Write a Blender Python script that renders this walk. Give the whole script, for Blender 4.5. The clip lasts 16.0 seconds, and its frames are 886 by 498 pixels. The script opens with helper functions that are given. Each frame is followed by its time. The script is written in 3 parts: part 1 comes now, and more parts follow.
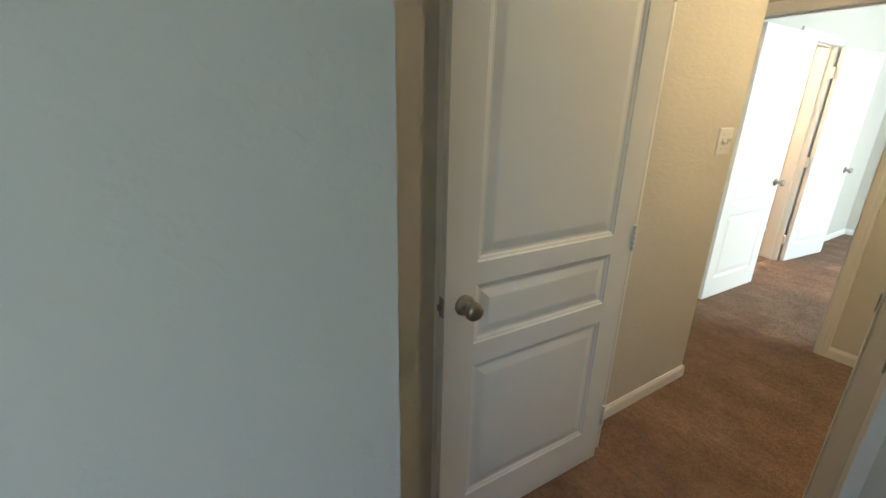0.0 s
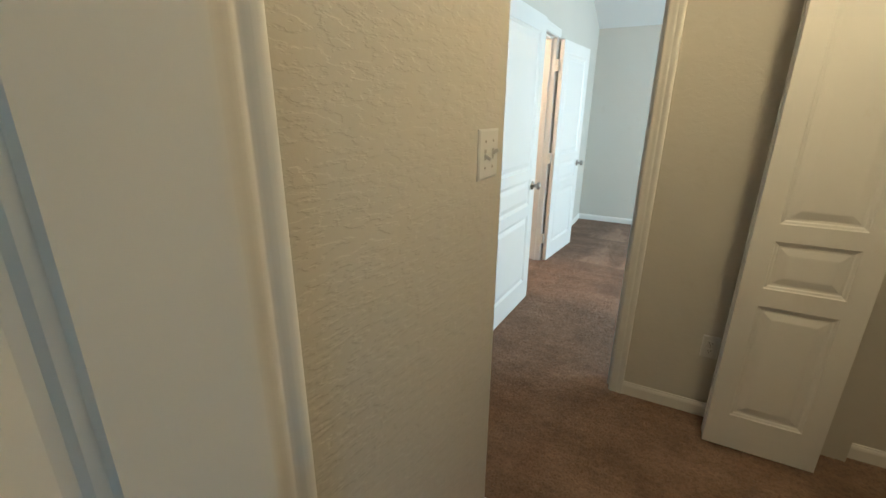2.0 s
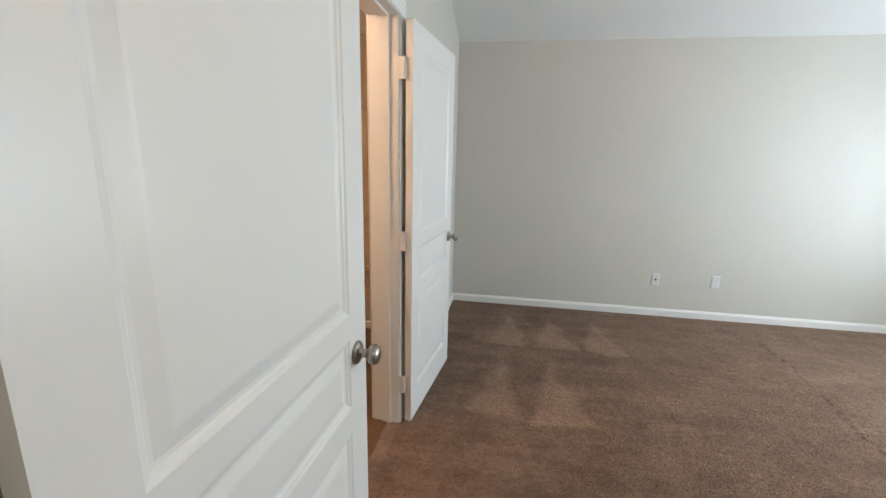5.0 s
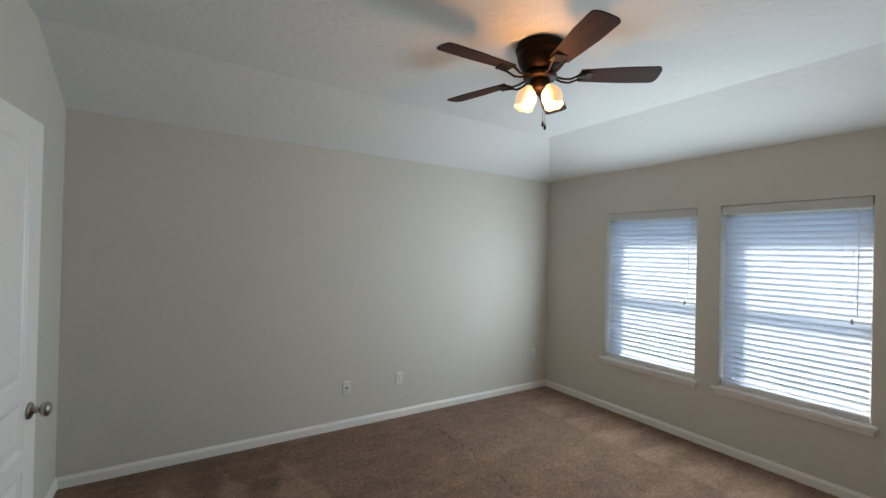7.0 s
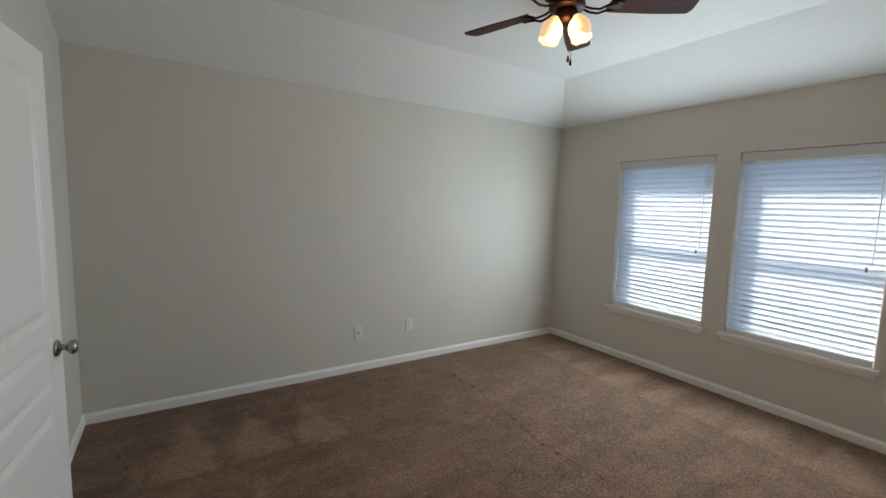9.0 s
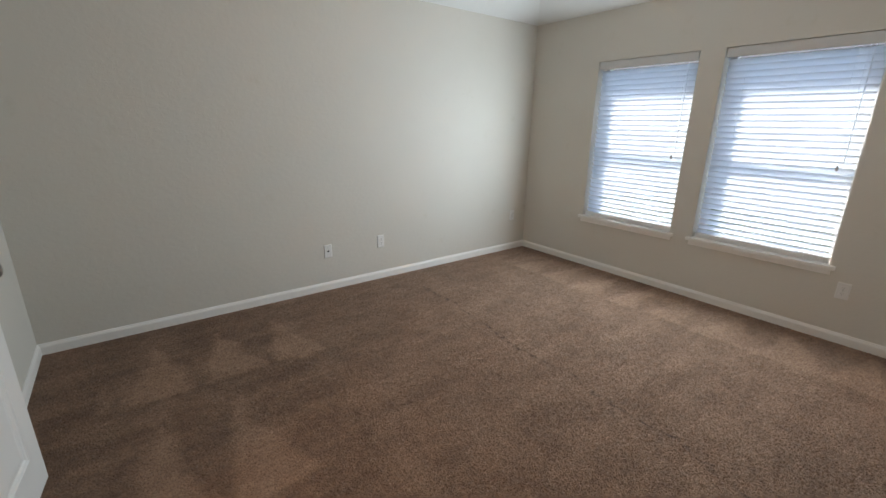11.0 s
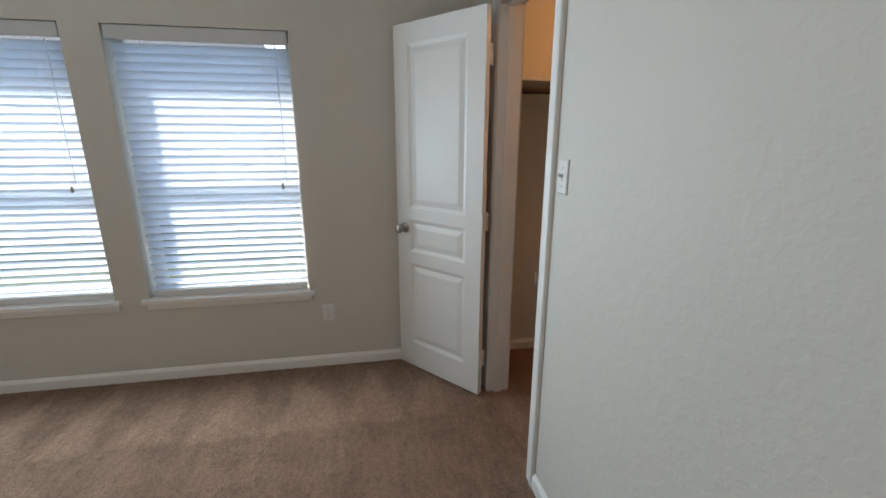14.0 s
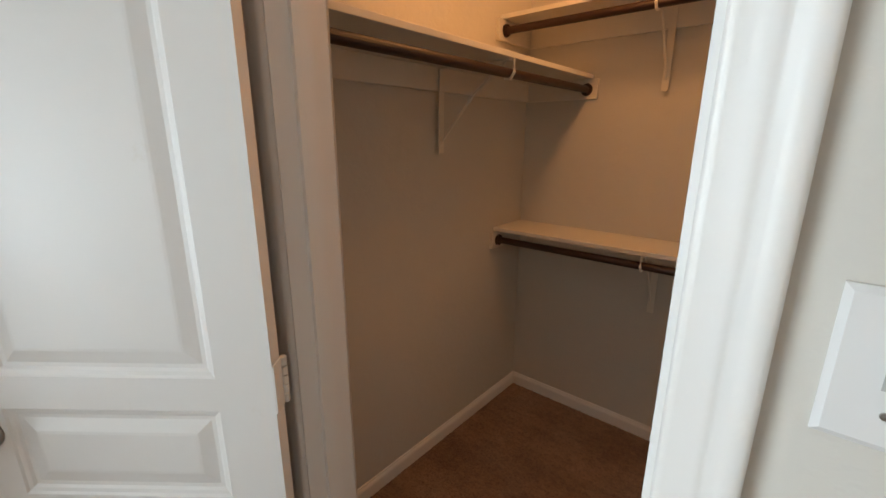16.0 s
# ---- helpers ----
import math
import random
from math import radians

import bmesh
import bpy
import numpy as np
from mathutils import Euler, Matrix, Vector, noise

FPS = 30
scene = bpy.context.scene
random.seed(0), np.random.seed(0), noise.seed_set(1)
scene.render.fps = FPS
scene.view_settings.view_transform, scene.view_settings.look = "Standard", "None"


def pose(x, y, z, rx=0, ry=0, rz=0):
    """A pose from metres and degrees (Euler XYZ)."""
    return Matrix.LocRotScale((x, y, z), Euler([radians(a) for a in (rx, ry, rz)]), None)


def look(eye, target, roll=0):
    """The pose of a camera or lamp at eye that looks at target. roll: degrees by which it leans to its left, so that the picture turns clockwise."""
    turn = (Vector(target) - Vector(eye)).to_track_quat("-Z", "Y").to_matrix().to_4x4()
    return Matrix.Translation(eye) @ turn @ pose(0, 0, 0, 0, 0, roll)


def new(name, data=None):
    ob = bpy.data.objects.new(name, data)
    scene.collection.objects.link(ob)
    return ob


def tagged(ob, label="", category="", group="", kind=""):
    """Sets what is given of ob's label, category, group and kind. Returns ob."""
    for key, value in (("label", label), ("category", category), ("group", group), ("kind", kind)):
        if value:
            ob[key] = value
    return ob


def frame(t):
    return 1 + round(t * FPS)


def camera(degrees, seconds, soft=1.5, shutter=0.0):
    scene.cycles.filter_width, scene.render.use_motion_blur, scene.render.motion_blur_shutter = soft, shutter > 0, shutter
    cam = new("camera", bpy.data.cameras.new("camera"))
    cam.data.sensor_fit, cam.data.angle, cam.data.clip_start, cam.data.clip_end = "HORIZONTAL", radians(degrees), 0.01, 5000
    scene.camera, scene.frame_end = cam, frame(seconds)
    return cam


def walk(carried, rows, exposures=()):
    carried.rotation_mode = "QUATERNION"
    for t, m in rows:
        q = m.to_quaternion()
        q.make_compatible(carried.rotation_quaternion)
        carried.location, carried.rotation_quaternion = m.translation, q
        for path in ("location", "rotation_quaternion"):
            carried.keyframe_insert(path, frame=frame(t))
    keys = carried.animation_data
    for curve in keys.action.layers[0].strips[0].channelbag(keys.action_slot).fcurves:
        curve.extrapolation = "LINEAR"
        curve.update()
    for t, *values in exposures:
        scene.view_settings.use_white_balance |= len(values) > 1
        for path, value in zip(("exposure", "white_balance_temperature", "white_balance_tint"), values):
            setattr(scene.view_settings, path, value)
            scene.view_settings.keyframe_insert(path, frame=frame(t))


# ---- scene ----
cam = camera(92.8, 16.0)
EXPOSURES = [
    (0.0, 3.12, 6250, -1), (1.0, 3.08, 6250, -1), (1.5, 2.70, 5850, -3), (2.1, 2.55, 5800, -3), (2.5, 2.62, 6200, 3), (3.2, 2.22, 6950, 15), (5.3, 1.90, 6350, 8), (6.0, 1.6, 6650, 10), (6.5, 1.40, 6500, 9), (7.0, 1.1, 6500, 9), (7.5, 1.0, 6500, 9),
    (8.5, 1.02, 6600, 9), (10.8, 1.46, 6700, 11), (13.2, 1.44, 6350, 9), (14.5, 1.15, 6500, 9), (15.2, 1.33, 6900, 12), (16.0, 1.6, 6800, 11),
]
PATH = [
    (0, (1.593, -3.437, 1.448), (0.007, -2.403, 0.805), 1.4),
    (0.5, (1.466, -3.193, 1.441), (0.049, -1.94, 0.79), 0.7),
    (1, (1.354, -2.878, 1.447), (0.002, -1.554, 0.799), 0.2),
    (1.5, (1.169, -2.576, 1.433), (0.019, -1.067, 0.801), 0.8),
    (2, (1.007, -2.259, 1.424), (0.125, -0.575, 0.801), 0.6),
    (2.5, (0.918, -1.906, 1.431), (0.278, -0.101, 0.853), 2.4),
    (3, (0.855, -1.531, 1.448), (0.377, 0.348, 0.957), 1.0),
    (3.2, (0.834, -1.392, 1.442), (0.355, 0.491, 0.967), 1.8),
    (5.3, (0.5, -0.09, 1.441), (0.29, 1.853, 1.013), 1.0),
    (5.5, (0.478, -0.003, 1.443), (0.484, 1.957, 1.041), 0.5),
    (6, (0.445, 0.169, 1.464), (0.995, 2.061, 1.124), 1.5),
    (6.5, (0.533, 0.223, 1.49), (1.433, 1.999, 1.302), 1.5),
    (7, (0.591, 0.24, 1.559), (1.669, 1.925, 1.569), 1.4),
    (7.5, (0.558, 0.295, 1.605), (1.719, 1.916, 1.76), 1.4),
    (8, (0.549, 0.289, 1.6), (1.717, 1.906, 1.744), 1.3),
    (8.5, (0.543, 0.3, 1.565), (1.674, 1.949, 1.543), 1.6),
    (8.7, (0.533, 0.308, 1.541), (1.639, 1.971, 1.437), 1.7),
    (10.8, (0.56, 0.417, 1.419), (1.637, 2.003, 0.849), 1.0),
    (11, (0.591, 0.434, 1.415), (1.748, 1.96, 0.842), 0.8),
    (11.5, (0.641, 0.482, 1.432), (2.051, 1.772, 0.845), 0.5),
    (12, (0.698, 0.492, 1.421), (2.341, 1.473, 0.841), 0.3),
    (12.5, (0.795, 0.517, 1.441), (2.613, 1.109, 0.857), 0.2),
    (13, (1.054, 0.527, 1.417), (2.956, 0.779, 0.853), 0.4),
    (13.5, (1.401, 0.584, 1.417), (3.335, 0.601, 0.907), 1.2),
    (14, (1.771, 0.643, 1.432), (3.675, 0.3, 0.922), 0.1),
    (14.5, (2.183, 0.617, 1.426), (4.025, 0.062, 0.88), 1.9),
    (15, (2.563, 0.614, 1.421), (4.284, -0.24, 0.865), 1.2),
    (15.5, (2.899, 0.49, 1.433), (4.432, -0.658, 0.858), 0.2),
    (16, (3.154, 0.384, 1.457), (4.412, -1.084, 0.944), 0.2),
]
walk(cam, [(t, look(eye, target, roll)) for t, eye, target, roll in PATH], EXPOSURES)

# ---- world, sun, exposure ----
world = bpy.data.worlds.new("sky")
scene.world = world
world.use_nodes = True
wn = world.node_tree
sky = wn.nodes.new("ShaderNodeTexSky")
sky.sky_type, sky.sun_disc = "NISHITA", False
sky.sun_elevation, sky.sun_rotation = radians(40), radians(50)
wn.links.new(sky.outputs[0], wn.nodes["Background"].inputs[0])
wn.nodes["Background"].inputs[1].default_value = 0.15

sun = new("sun", bpy.data.lights.new("sun", "SUN"))
sun.data.energy, sun.data.angle, sun.data.color = 2.3, radians(0.5), (1.0, 0.95, 0.87)
sun.matrix_world = look((6, 5, 6.6), (0, 0, 0))


def lamp(name, kind, place, watts, colour, size=0.05):
    ob = new(name, bpy.data.lights.new(name, kind))
    ob.data.energy, ob.data.color = watts, colour
    if kind == "POINT":
        ob.data.shadow_soft_size = size
    ob.location = place
    return ob


lamp("hall_bulb", "POINT", (1.48, -1.20, 2.34), 4.5, (1.0, 0.70, 0.39), 0.1)
lamp("closet_bulb", "POINT", (3.66, -0.95, 2.27), 3.8, (1.0, 0.43, 0.13), 0.10)
lamp("bath_bulb", "POINT", (-0.95, 1.15, 2.1), 10, (1.0, 0.70, 0.51), 0.1)
lamp("fan_bulb", "POINT", (2.140, 1.790, 2.36), 2.6, (1.0, 0.48, 0.19), 0.05)
for wy in (2.540, 1.467):
    for wz, watts in ((0.77, 2.6), (1.245, 5.7), (1.68, 2.9)):
        # the slats throw the daylight slightly upwards
        glow = lamp("window_daylight", "AREA", (4.290, wy, wz), watts, (0.74, 0.895, 1.0))
        glow.data.shape, glow.data.size, glow.data.size_y = "RECTANGLE", 0.85, 0.45
        glow.rotation_euler = (radians(94), 0, radians(90))

for wy in (2.540, 1.467):
    glow = lamp("window_sky", "AREA", (4.452, wy, 1.245), 0.85, (0.34, 0.58, 1.0))
    glow.data.shape, glow.data.size, glow.data.size_y = "RECTANGLE", 0.80, 1.36
    glow.rotation_euler = (radians(90), 0, radians(90))
glow = lamp("back_daylight", "AREA", (2.59, -4.7, 1.5), 0.85, (0.60, 0.72, 1.0))
glow.data.shape, glow.data.size, glow.data.size_y = "RECTANGLE", 1.0, 1.2
glow.rotation_euler = (radians(90), 0, radians(90))

# ---- materials ----


class Nodes:
    """A small builder for node materials."""

    def __init__(self, name):
        self.mat = bpy.data.materials.new(name)
        self.mat.use_nodes = True
        self.tree = self.mat.node_tree
        self.bsdf = self.tree.nodes["Principled BSDF"]
        self.co = self.tree.nodes.new("ShaderNodeTexCoord").outputs["Object"]

    def add(self, kind, **values):
        node = self.tree.nodes.new(kind)
        for key, value in values.items():
            node.inputs[key.replace("_", " ")].default_value = value
        return node

    def link(self, a, b):
        self.tree.links.new(a, b)

    def noise(self, scale, detail=4, rough=0.55, stretch=None):
        node = self.add("ShaderNodeTexNoise", Scale=scale, Detail=detail, Roughness=rough)
        co = self.co
        if stretch:
            m = self.add("ShaderNodeMapping", Scale=stretch)
            self.link(co, m.inputs["Vector"])
            co = m.outputs[0]
        self.link(co, node.inputs["Vector"])
        return node.outputs[0]

    def ramp(self, source, stops):
        node = self.tree.nodes.new("ShaderNodeValToRGB")
        els = node.color_ramp.elements
        while len(els) < len(stops):
            els.new(0.5)
        for el, (at, col) in zip(els, stops):
            el.position, el.color = at, (*col, 1)
        self.link(source, node.inputs[0])
        return node.outputs[0]

    def mix(self, factor, a, b, blend="MIX"):
        node = self.tree.nodes.new("ShaderNodeMix")
        node.data_type, node.blend_type = "RGBA", blend
        for value, slot in ((factor, node.inputs[0]), (a, node.inputs[6]), (b, node.inputs[7])):
            if isinstance(value, (int, float)):
                slot.default_value = value
            elif isinstance(value, tuple):
                slot.default_value = (*value, 1)
            else:
                self.link(value, slot)
        return node.outputs[2]

    def math(self, op, a, b=0.0):
        node = self.tree.nodes.new("ShaderNodeMath")
        node.operation = op
        for value, slot in ((a, node.inputs[0]), (b, node.inputs[1])):
            if isinstance(value, (int, float)):
                slot.default_value = value
            else:
                self.link(value, slot)
        return node.outputs[0]

    def bump(self, height, strength, distance):
        node = self.add("ShaderNodeBump", Strength=strength, Distance=distance)
        self.link(height, node.inputs["Height"])
        self.link(node.outputs[0], self.bsdf.inputs["Normal"])

    def done(self, colour=None, rough=0.5, metal=0.0, specular=0.5):
        if isinstance(colour, tuple):
            self.bsdf.inputs["Base Color"].default_value = (*colour, 1)
        elif colour is not None:
            self.link(colour, self.bsdf.inputs["Base Color"])
        if isinstance(rough, (int, float)):
            self.bsdf.inputs["Roughness"].default_value = rough
        else:
            self.link(rough, self.bsdf.inputs["Roughness"])
        self.bsdf.inputs["Metallic"].default_value = metal
        self.bsdf.inputs["Specular IOR Level"].default_value = specular
        return self.mat


def painted(name, base, rough, texture, specular=0.4, lay=(1, 1, 1.25), size=21):
    """Rolled or sprayed wall paint over a hand-trowelled texture."""
    n = Nodes(name)
    patches = n.noise(size, 3, 0.55, lay)
    flat = n.ramp(patches, [(0.47, (0, 0, 0)), (0.56, (1, 1, 1))])
    fine = n.noise(60, 4, 0.6)
    height = n.math("ADD", n.math("MULTIPLY", flat, 0.7), n.math("MULTIPLY", fine, 0.22))
    n.bump(height, texture, 0.003)
    soft = n.noise(1.1, 3)
    lo = tuple(c * 0.95 for c in base)
    col = n.mix(soft, lo, tuple(min(1, c * 1.03) for c in base))
    scuff = n.ramp(n.noise(5, 6, 0.7), [(0.62, (1, 1, 1)), (0.75, (0.94, 0.93, 0.90))])
    return n.done(n.mix(1.0, col, scuff, "MULTIPLY"), rough, 0, specular)


def enamel(name, base, rough=0.32):
    """White semi-gloss paint on doors and trim, faintly brushed."""
    n = Nodes(name)
    grain = n.noise(40, 3, 0.5, (1, 1, 0.12))
    n.bump(grain, 0.06, 0.002)
    col = n.mix(n.noise(2.2, 4), tuple(c * 0.96 for c in base), base)
    wear = n.ramp(n.noise(9, 6, 0.7), [(0.66, (1, 1, 1)), (0.8, (0.93, 0.91, 0.87))])
    r = n.math("ADD", n.math("MULTIPLY", n.noise(6, 3), 0.16), rough - 0.06)
    return n.done(n.mix(1.0, col, wear, "MULTIPLY"), r)


def carpet_material():
    """Cut pile: speckled tufts, vacuum wedges along two walls, a seam and trodden patches."""
    n = Nodes("carpet_pile")
    sway = n.add("ShaderNodeTexNoise", Scale=3.0, Detail=3.0, Roughness=0.6)
    n.link(n.co, sway.inputs["Vector"])
    shift = n.add("ShaderNodeVectorMath")
    shift.operation = "MULTIPLY_ADD"
    n.link(sway.outputs[1], shift.inputs[0])
    shift.inputs[1].default_value = (0.24, 0.24, 0)
    n.link(n.co, shift.inputs[2])
    sep = n.tree.nodes.new("ShaderNodeSeparateXYZ")
    n.link(shift.outputs[0], sep.inputs[0])
    x = n.math("SUBTRACT", sep.outputs[0], 0.12)
    y = n.math("SUBTRACT", sep.outputs[1], 0.12)

    def step(value, edge, soft):
        node = n.add("ShaderNodeMapRange")
        node.interpolation_type = "SMOOTHSTEP"
        n.link(value, node.inputs[0])
        node.inputs[1].default_value, node.inputs[2].default_value = edge - soft, edge + soft
        return node.outputs[0]

    def between(value, lo, hi, soft=0.03):
        return n.math("MULTIPLY", step(value, lo, soft), n.math("SUBTRACT", 1.0, step(value, hi, soft)))

    def wedges(along, across, pitch, base, tip):
        saw = n.math("ABSOLUTE", n.math("SUBTRACT", n.math("FRACT", n.math("DIVIDE", along, pitch)), 0.5))
        height = n.math("DIVIDE", n.math("SUBTRACT", across, base), tip - base)
        width = n.math("MULTIPLY", n.math("SUBTRACT", 1.0, height), 0.44)
        inside = step(n.math("SUBTRACT", width, saw), 0.0, 0.10)
        return n.math("MULTIPLY", inside, between(across, base, tip, 0.025))

    rows = n.math("MULTIPLY", wedges(n.math("SUBTRACT", x, 0.388), y, 0.365, 2.86, 3.46), between(x, 0.30, 1.46))
    rows2 = n.math("MULTIPLY", wedges(n.math("SUBTRACT", x, 0.305), y, 0.39, 1.90, 2.62), between(x, 0.30, 1.10))
    rows3 = n.math("MULTIPLY", wedges(n.math("SUBTRACT", y, 0.13), x, 0.36, 3.70, 4.24), between(y, 0.25, 3.5))
    fresh = n.math("MULTIPLY", between(x, -0.2, 1.35, 0.03), between(y, 1.2, 3.9, 0.1))
    streak = n.ramp(n.noise(1.6, 5, 0.65, (0.55, 3.2, 1)), [(0.46, (0, 0, 0)), (0.66, (1, 1, 1))])
    tread = n.ramp(n.noise(4.2, 6, 0.68), [(0.42, (0, 0, 0)), (0.60, (1, 1, 1))])
    lay = n.math("ADD", n.math("MULTIPLY", streak, 0.30), n.math("MULTIPLY", tread, 0.30))
    lay = n.math("ADD", lay, 0.20)
    lay = n.math("SUBTRACT", lay, n.math("MULTIPLY", fresh, 0.17))
    for r, k in ((rows, 0.60), (rows2, 0.56), (rows3, 0.40)):
        lay = n.math("ADD", lay, n.math("MULTIPLY", r, k))
    dark, light = (0.166, 0.101, 0.067), (0.352, 0.231, 0.160)
    col = n.mix(lay, dark, light)
    # seam between two lengths of carpet
    sx = n.math("ADD", n.math("SUBTRACT", x, n.math("MULTIPLY", y, 0.07)), n.math("MULTIPLY", n.noise(9, 3), 0.05))
    line = n.math("MULTIPLY", between(sx, 2.385, 2.402, 0.006), between(y, 0.5, 3.4, 0.1))
    line = n.math("MULTIPLY", line, n.ramp(n.noise(14, 3, 0.6), [(0.43, (0, 0, 0)), (0.57, (1, 1, 1))]))
    col = n.mix(n.math("MULTIPLY", line, 0.62), col, (0.05, 0.03, 0.02))
    tuft = n.noise(170, 3, 0.75)
    geo = n.tree.nodes.new("ShaderNodeNewGeometry")
    speck = n.ramp(geo.outputs["Random Per Island"], [(0.0, (0.87, 0.85, 0.84)), (0.5, (0.99, 0.98, 0.97)), (1.0, (1.13, 1.12, 1.11))])
    col = n.mix(1.0, col, speck, "MULTIPLY")
    clump = n.ramp(n.noise(24, 4, 0.65, (1, 1.5, 1)), [(0.36, (0.86, 0.85, 0.84)), (0.66, (1.12, 1.11, 1.10))])
    col = n.mix(1.0, col, clump, "MULTIPLY")
    n.bump(n.math("ADD", tuft, n.math("MULTIPLY", n.noise(45, 3), 0.9)), 0.5, 0.008)
    mat = n.done(col, 0.95, 0, 0.1)
    n.bsdf.inputs["Sheen Weight"].default_value = 0.12
    n.bsdf.inputs["Sheen Roughness"].default_value = 0.6
    return mat


def metal(name, base, rough):
    n = Nodes(name)
    r = n.math("ADD", n.math("MULTIPLY", n.noise(30, 4), 0.2), rough - 0.1)
    return n.done(n.mix(n.noise(12, 4), tuple(c * 0.8 for c in base), base), r, 1.0)


def wood(name, dark, light, rough=0.4, stretch=(2, 30, 30), scale=1.5, specular=0.5):
    n = Nodes(name)
    g = n.noise(scale, 6, 0.65, stretch)
    n.bump(g, 0.1, 0.002)
    return n.done(n.ramp(g, [(0.3, dark), (0.7, light)]), rough, 0, specular)


WALL = painted("wall_paint", (0.60, 0.572, 0.515), 0.62, 0.15, 0.4, (1, 1, 1.25), 27)
HALL_WALL = painted("heavy_textured_wall_paint", (0.60, 0.565, 0.50), 0.62, 0.30, 0.4, (1, 0.6, 2.0), 34)
BATH_WALL = painted("tan_wall_paint", (0.50, 0.40, 0.27), 0.62, 0.19)
CEIL = painted("ceiling_paint", (0.76, 0.755, 0.74), 0.8, 0.30, 0.2)
WHITE = enamel("white_enamel", (0.80, 0.785, 0.755))
TRIM = enamel("trim_enamel", (0.80, 0.78, 0.745), 0.36)
CARPET = carpet_material()
NICKEL = metal("brushed_nickel", (0.42, 0.39, 0.35), 0.32)
HINGE = enamel("painted_hinge", (0.74, 0.72, 0.68), 0.4)
BRONZE = metal("oiled_bronze", (0.022, 0.014, 0.010), 0.5)
BLADE = wood("walnut_blade", (0.022, 0.006, 0.003), (0.055, 0.015, 0.007), 0.7, specular=0.2)
ROD = wood("dark_stained_rod", (0.014, 0.005, 0.003), (0.042, 0.014, 0.008), 0.38)
PLATE = Nodes("plate_plastic").done((0.68, 0.67, 0.65), 0.45)
# plate plastic darkened to stand for shade in the toggle slot
SHADOWED = Nodes("shaded_plastic").done((0.42, 0.41, 0.39), 0.4)
# near-black colour in place of the shade inside socket holes
DARK = Nodes("socket_hole_shade").done((0.02, 0.018, 0.016), 0.8)
# white valance, its backlit shade put into the grey base colour
VALANCE_SHADED = Nodes("shaded_valance_vinyl").done((0.55, 0.55, 0.54), 0.5)
n = Nodes("shelf_paint")
n.bump(n.noise(50, 3), 0.08, 0.002)
SHELF = n.done(n.mix(n.noise(3), (0.70, 0.66, 0.58), (0.76, 0.72, 0.64)), 0.5)

n = Nodes("slat_vinyl")
n.done((0.86, 0.87, 0.87), 0.35)
trans = n.add("ShaderNodeBsdfTranslucent")
trans.inputs[0].default_value = (0.84, 0.89, 0.95, 1)
mx = n.add("ShaderNodeMixShader")
mx.inputs[0].default_value = 0.62
n.link(n.bsdf.outputs[0], mx.inputs[1])
n.link(trans.outputs[0], mx.inputs[2])
n.link(mx.outputs[0], n.tree.nodes["Material Output"].inputs[0])
SLAT = n.mat

n = Nodes("window_glass")
n.done((1, 1, 1), 0.02)
n.bsdf.inputs["Transmission Weight"].default_value = 1.0
n.bsdf.inputs["IOR"].default_value = 1.45
GLASS = n.mat

n = Nodes("frosted_shade")
n.done((0.60, 0.52, 0.42), 0.35)
swirl = n.noise(16, 4, 0.6, (1, 1, 0.6))
n.bump(swirl, 0.3, 0.004)
n.link(n.ramp(swirl, [(0.38, (1.0, 0.46, 0.15)), (0.62, (1.0, 0.80, 0.50))]), n.bsdf.inputs["Emission Color"])
n.bsdf.inputs["Emission Strength"].default_value = 0.34
SHADE = n.mat

n = Nodes("bulb_glass")
n.done((0.9, 0.85, 0.8), 0.4)
n.bsdf.inputs["Emission Color"].default_value = (1.0, 0.80, 0.52, 1)
n.bsdf.inputs["Emission Strength"].default_value = 1.6
BULB = n.mat

n = Nodes("bath_vinyl")
g = n.noise(2.0, 6, 0.6, (14, 1.5, 1))
VINYL = n.done(n.ramp(g, [(0.3, (0.11, 0.052, 0.024)), (0.7, (0.22, 0.115, 0.055))]), 0.35)
TUB = Nodes("acrylic_tub").done((0.52, 0.42, 0.29), 0.2)

n = Nodes("lawn")
col = n.mix(n.noise(1.2, 4), (0.10, 0.16, 0.05), (0.19, 0.26, 0.10))
n.bump(n.noise(60, 4, 0.7), 1.0, 0.03)
LAWN = n.done(n.mix(n.noise(45, 3), col, (0.30, 0.32, 0.15)), 0.9)
n = Nodes("pale_siding")
SIDING = n.done(n.mix(n.noise(2.5), (0.62, 0.62, 0.60), (0.70, 0.69, 0.66)), 0.6)
n = Nodes("grey_shingle")
SHINGLE = n.done(n.mix(n.noise(25, 4), (0.10, 0.10, 0.105), (0.19, 0.18, 0.18)), 0.9)

# ---- mesh helpers ----


def part(name, bm, material, parent=None, label="", m=None, smooth=False):
    """Links a bmesh as one mesh object, under a thing or a part."""
    me = bpy.data.meshes.new(name)
    bmesh.ops.recalc_face_normals(bm, faces=bm.faces)
    if smooth:
        for f in bm.faces:
            f.smooth = True
    bm.to_mesh(me)
    bm.free()
    me.materials.append(material)
    ob = new(name, me)
    if parent is not None:
        ob.parent = parent
    if m is not None:
        ob.matrix_basis = m
    if label:
        tagged(ob, label)
    return ob


def empty(name, m=None):
    ob = new(name)
    if m is not None:
        ob.matrix_basis = m
    return ob


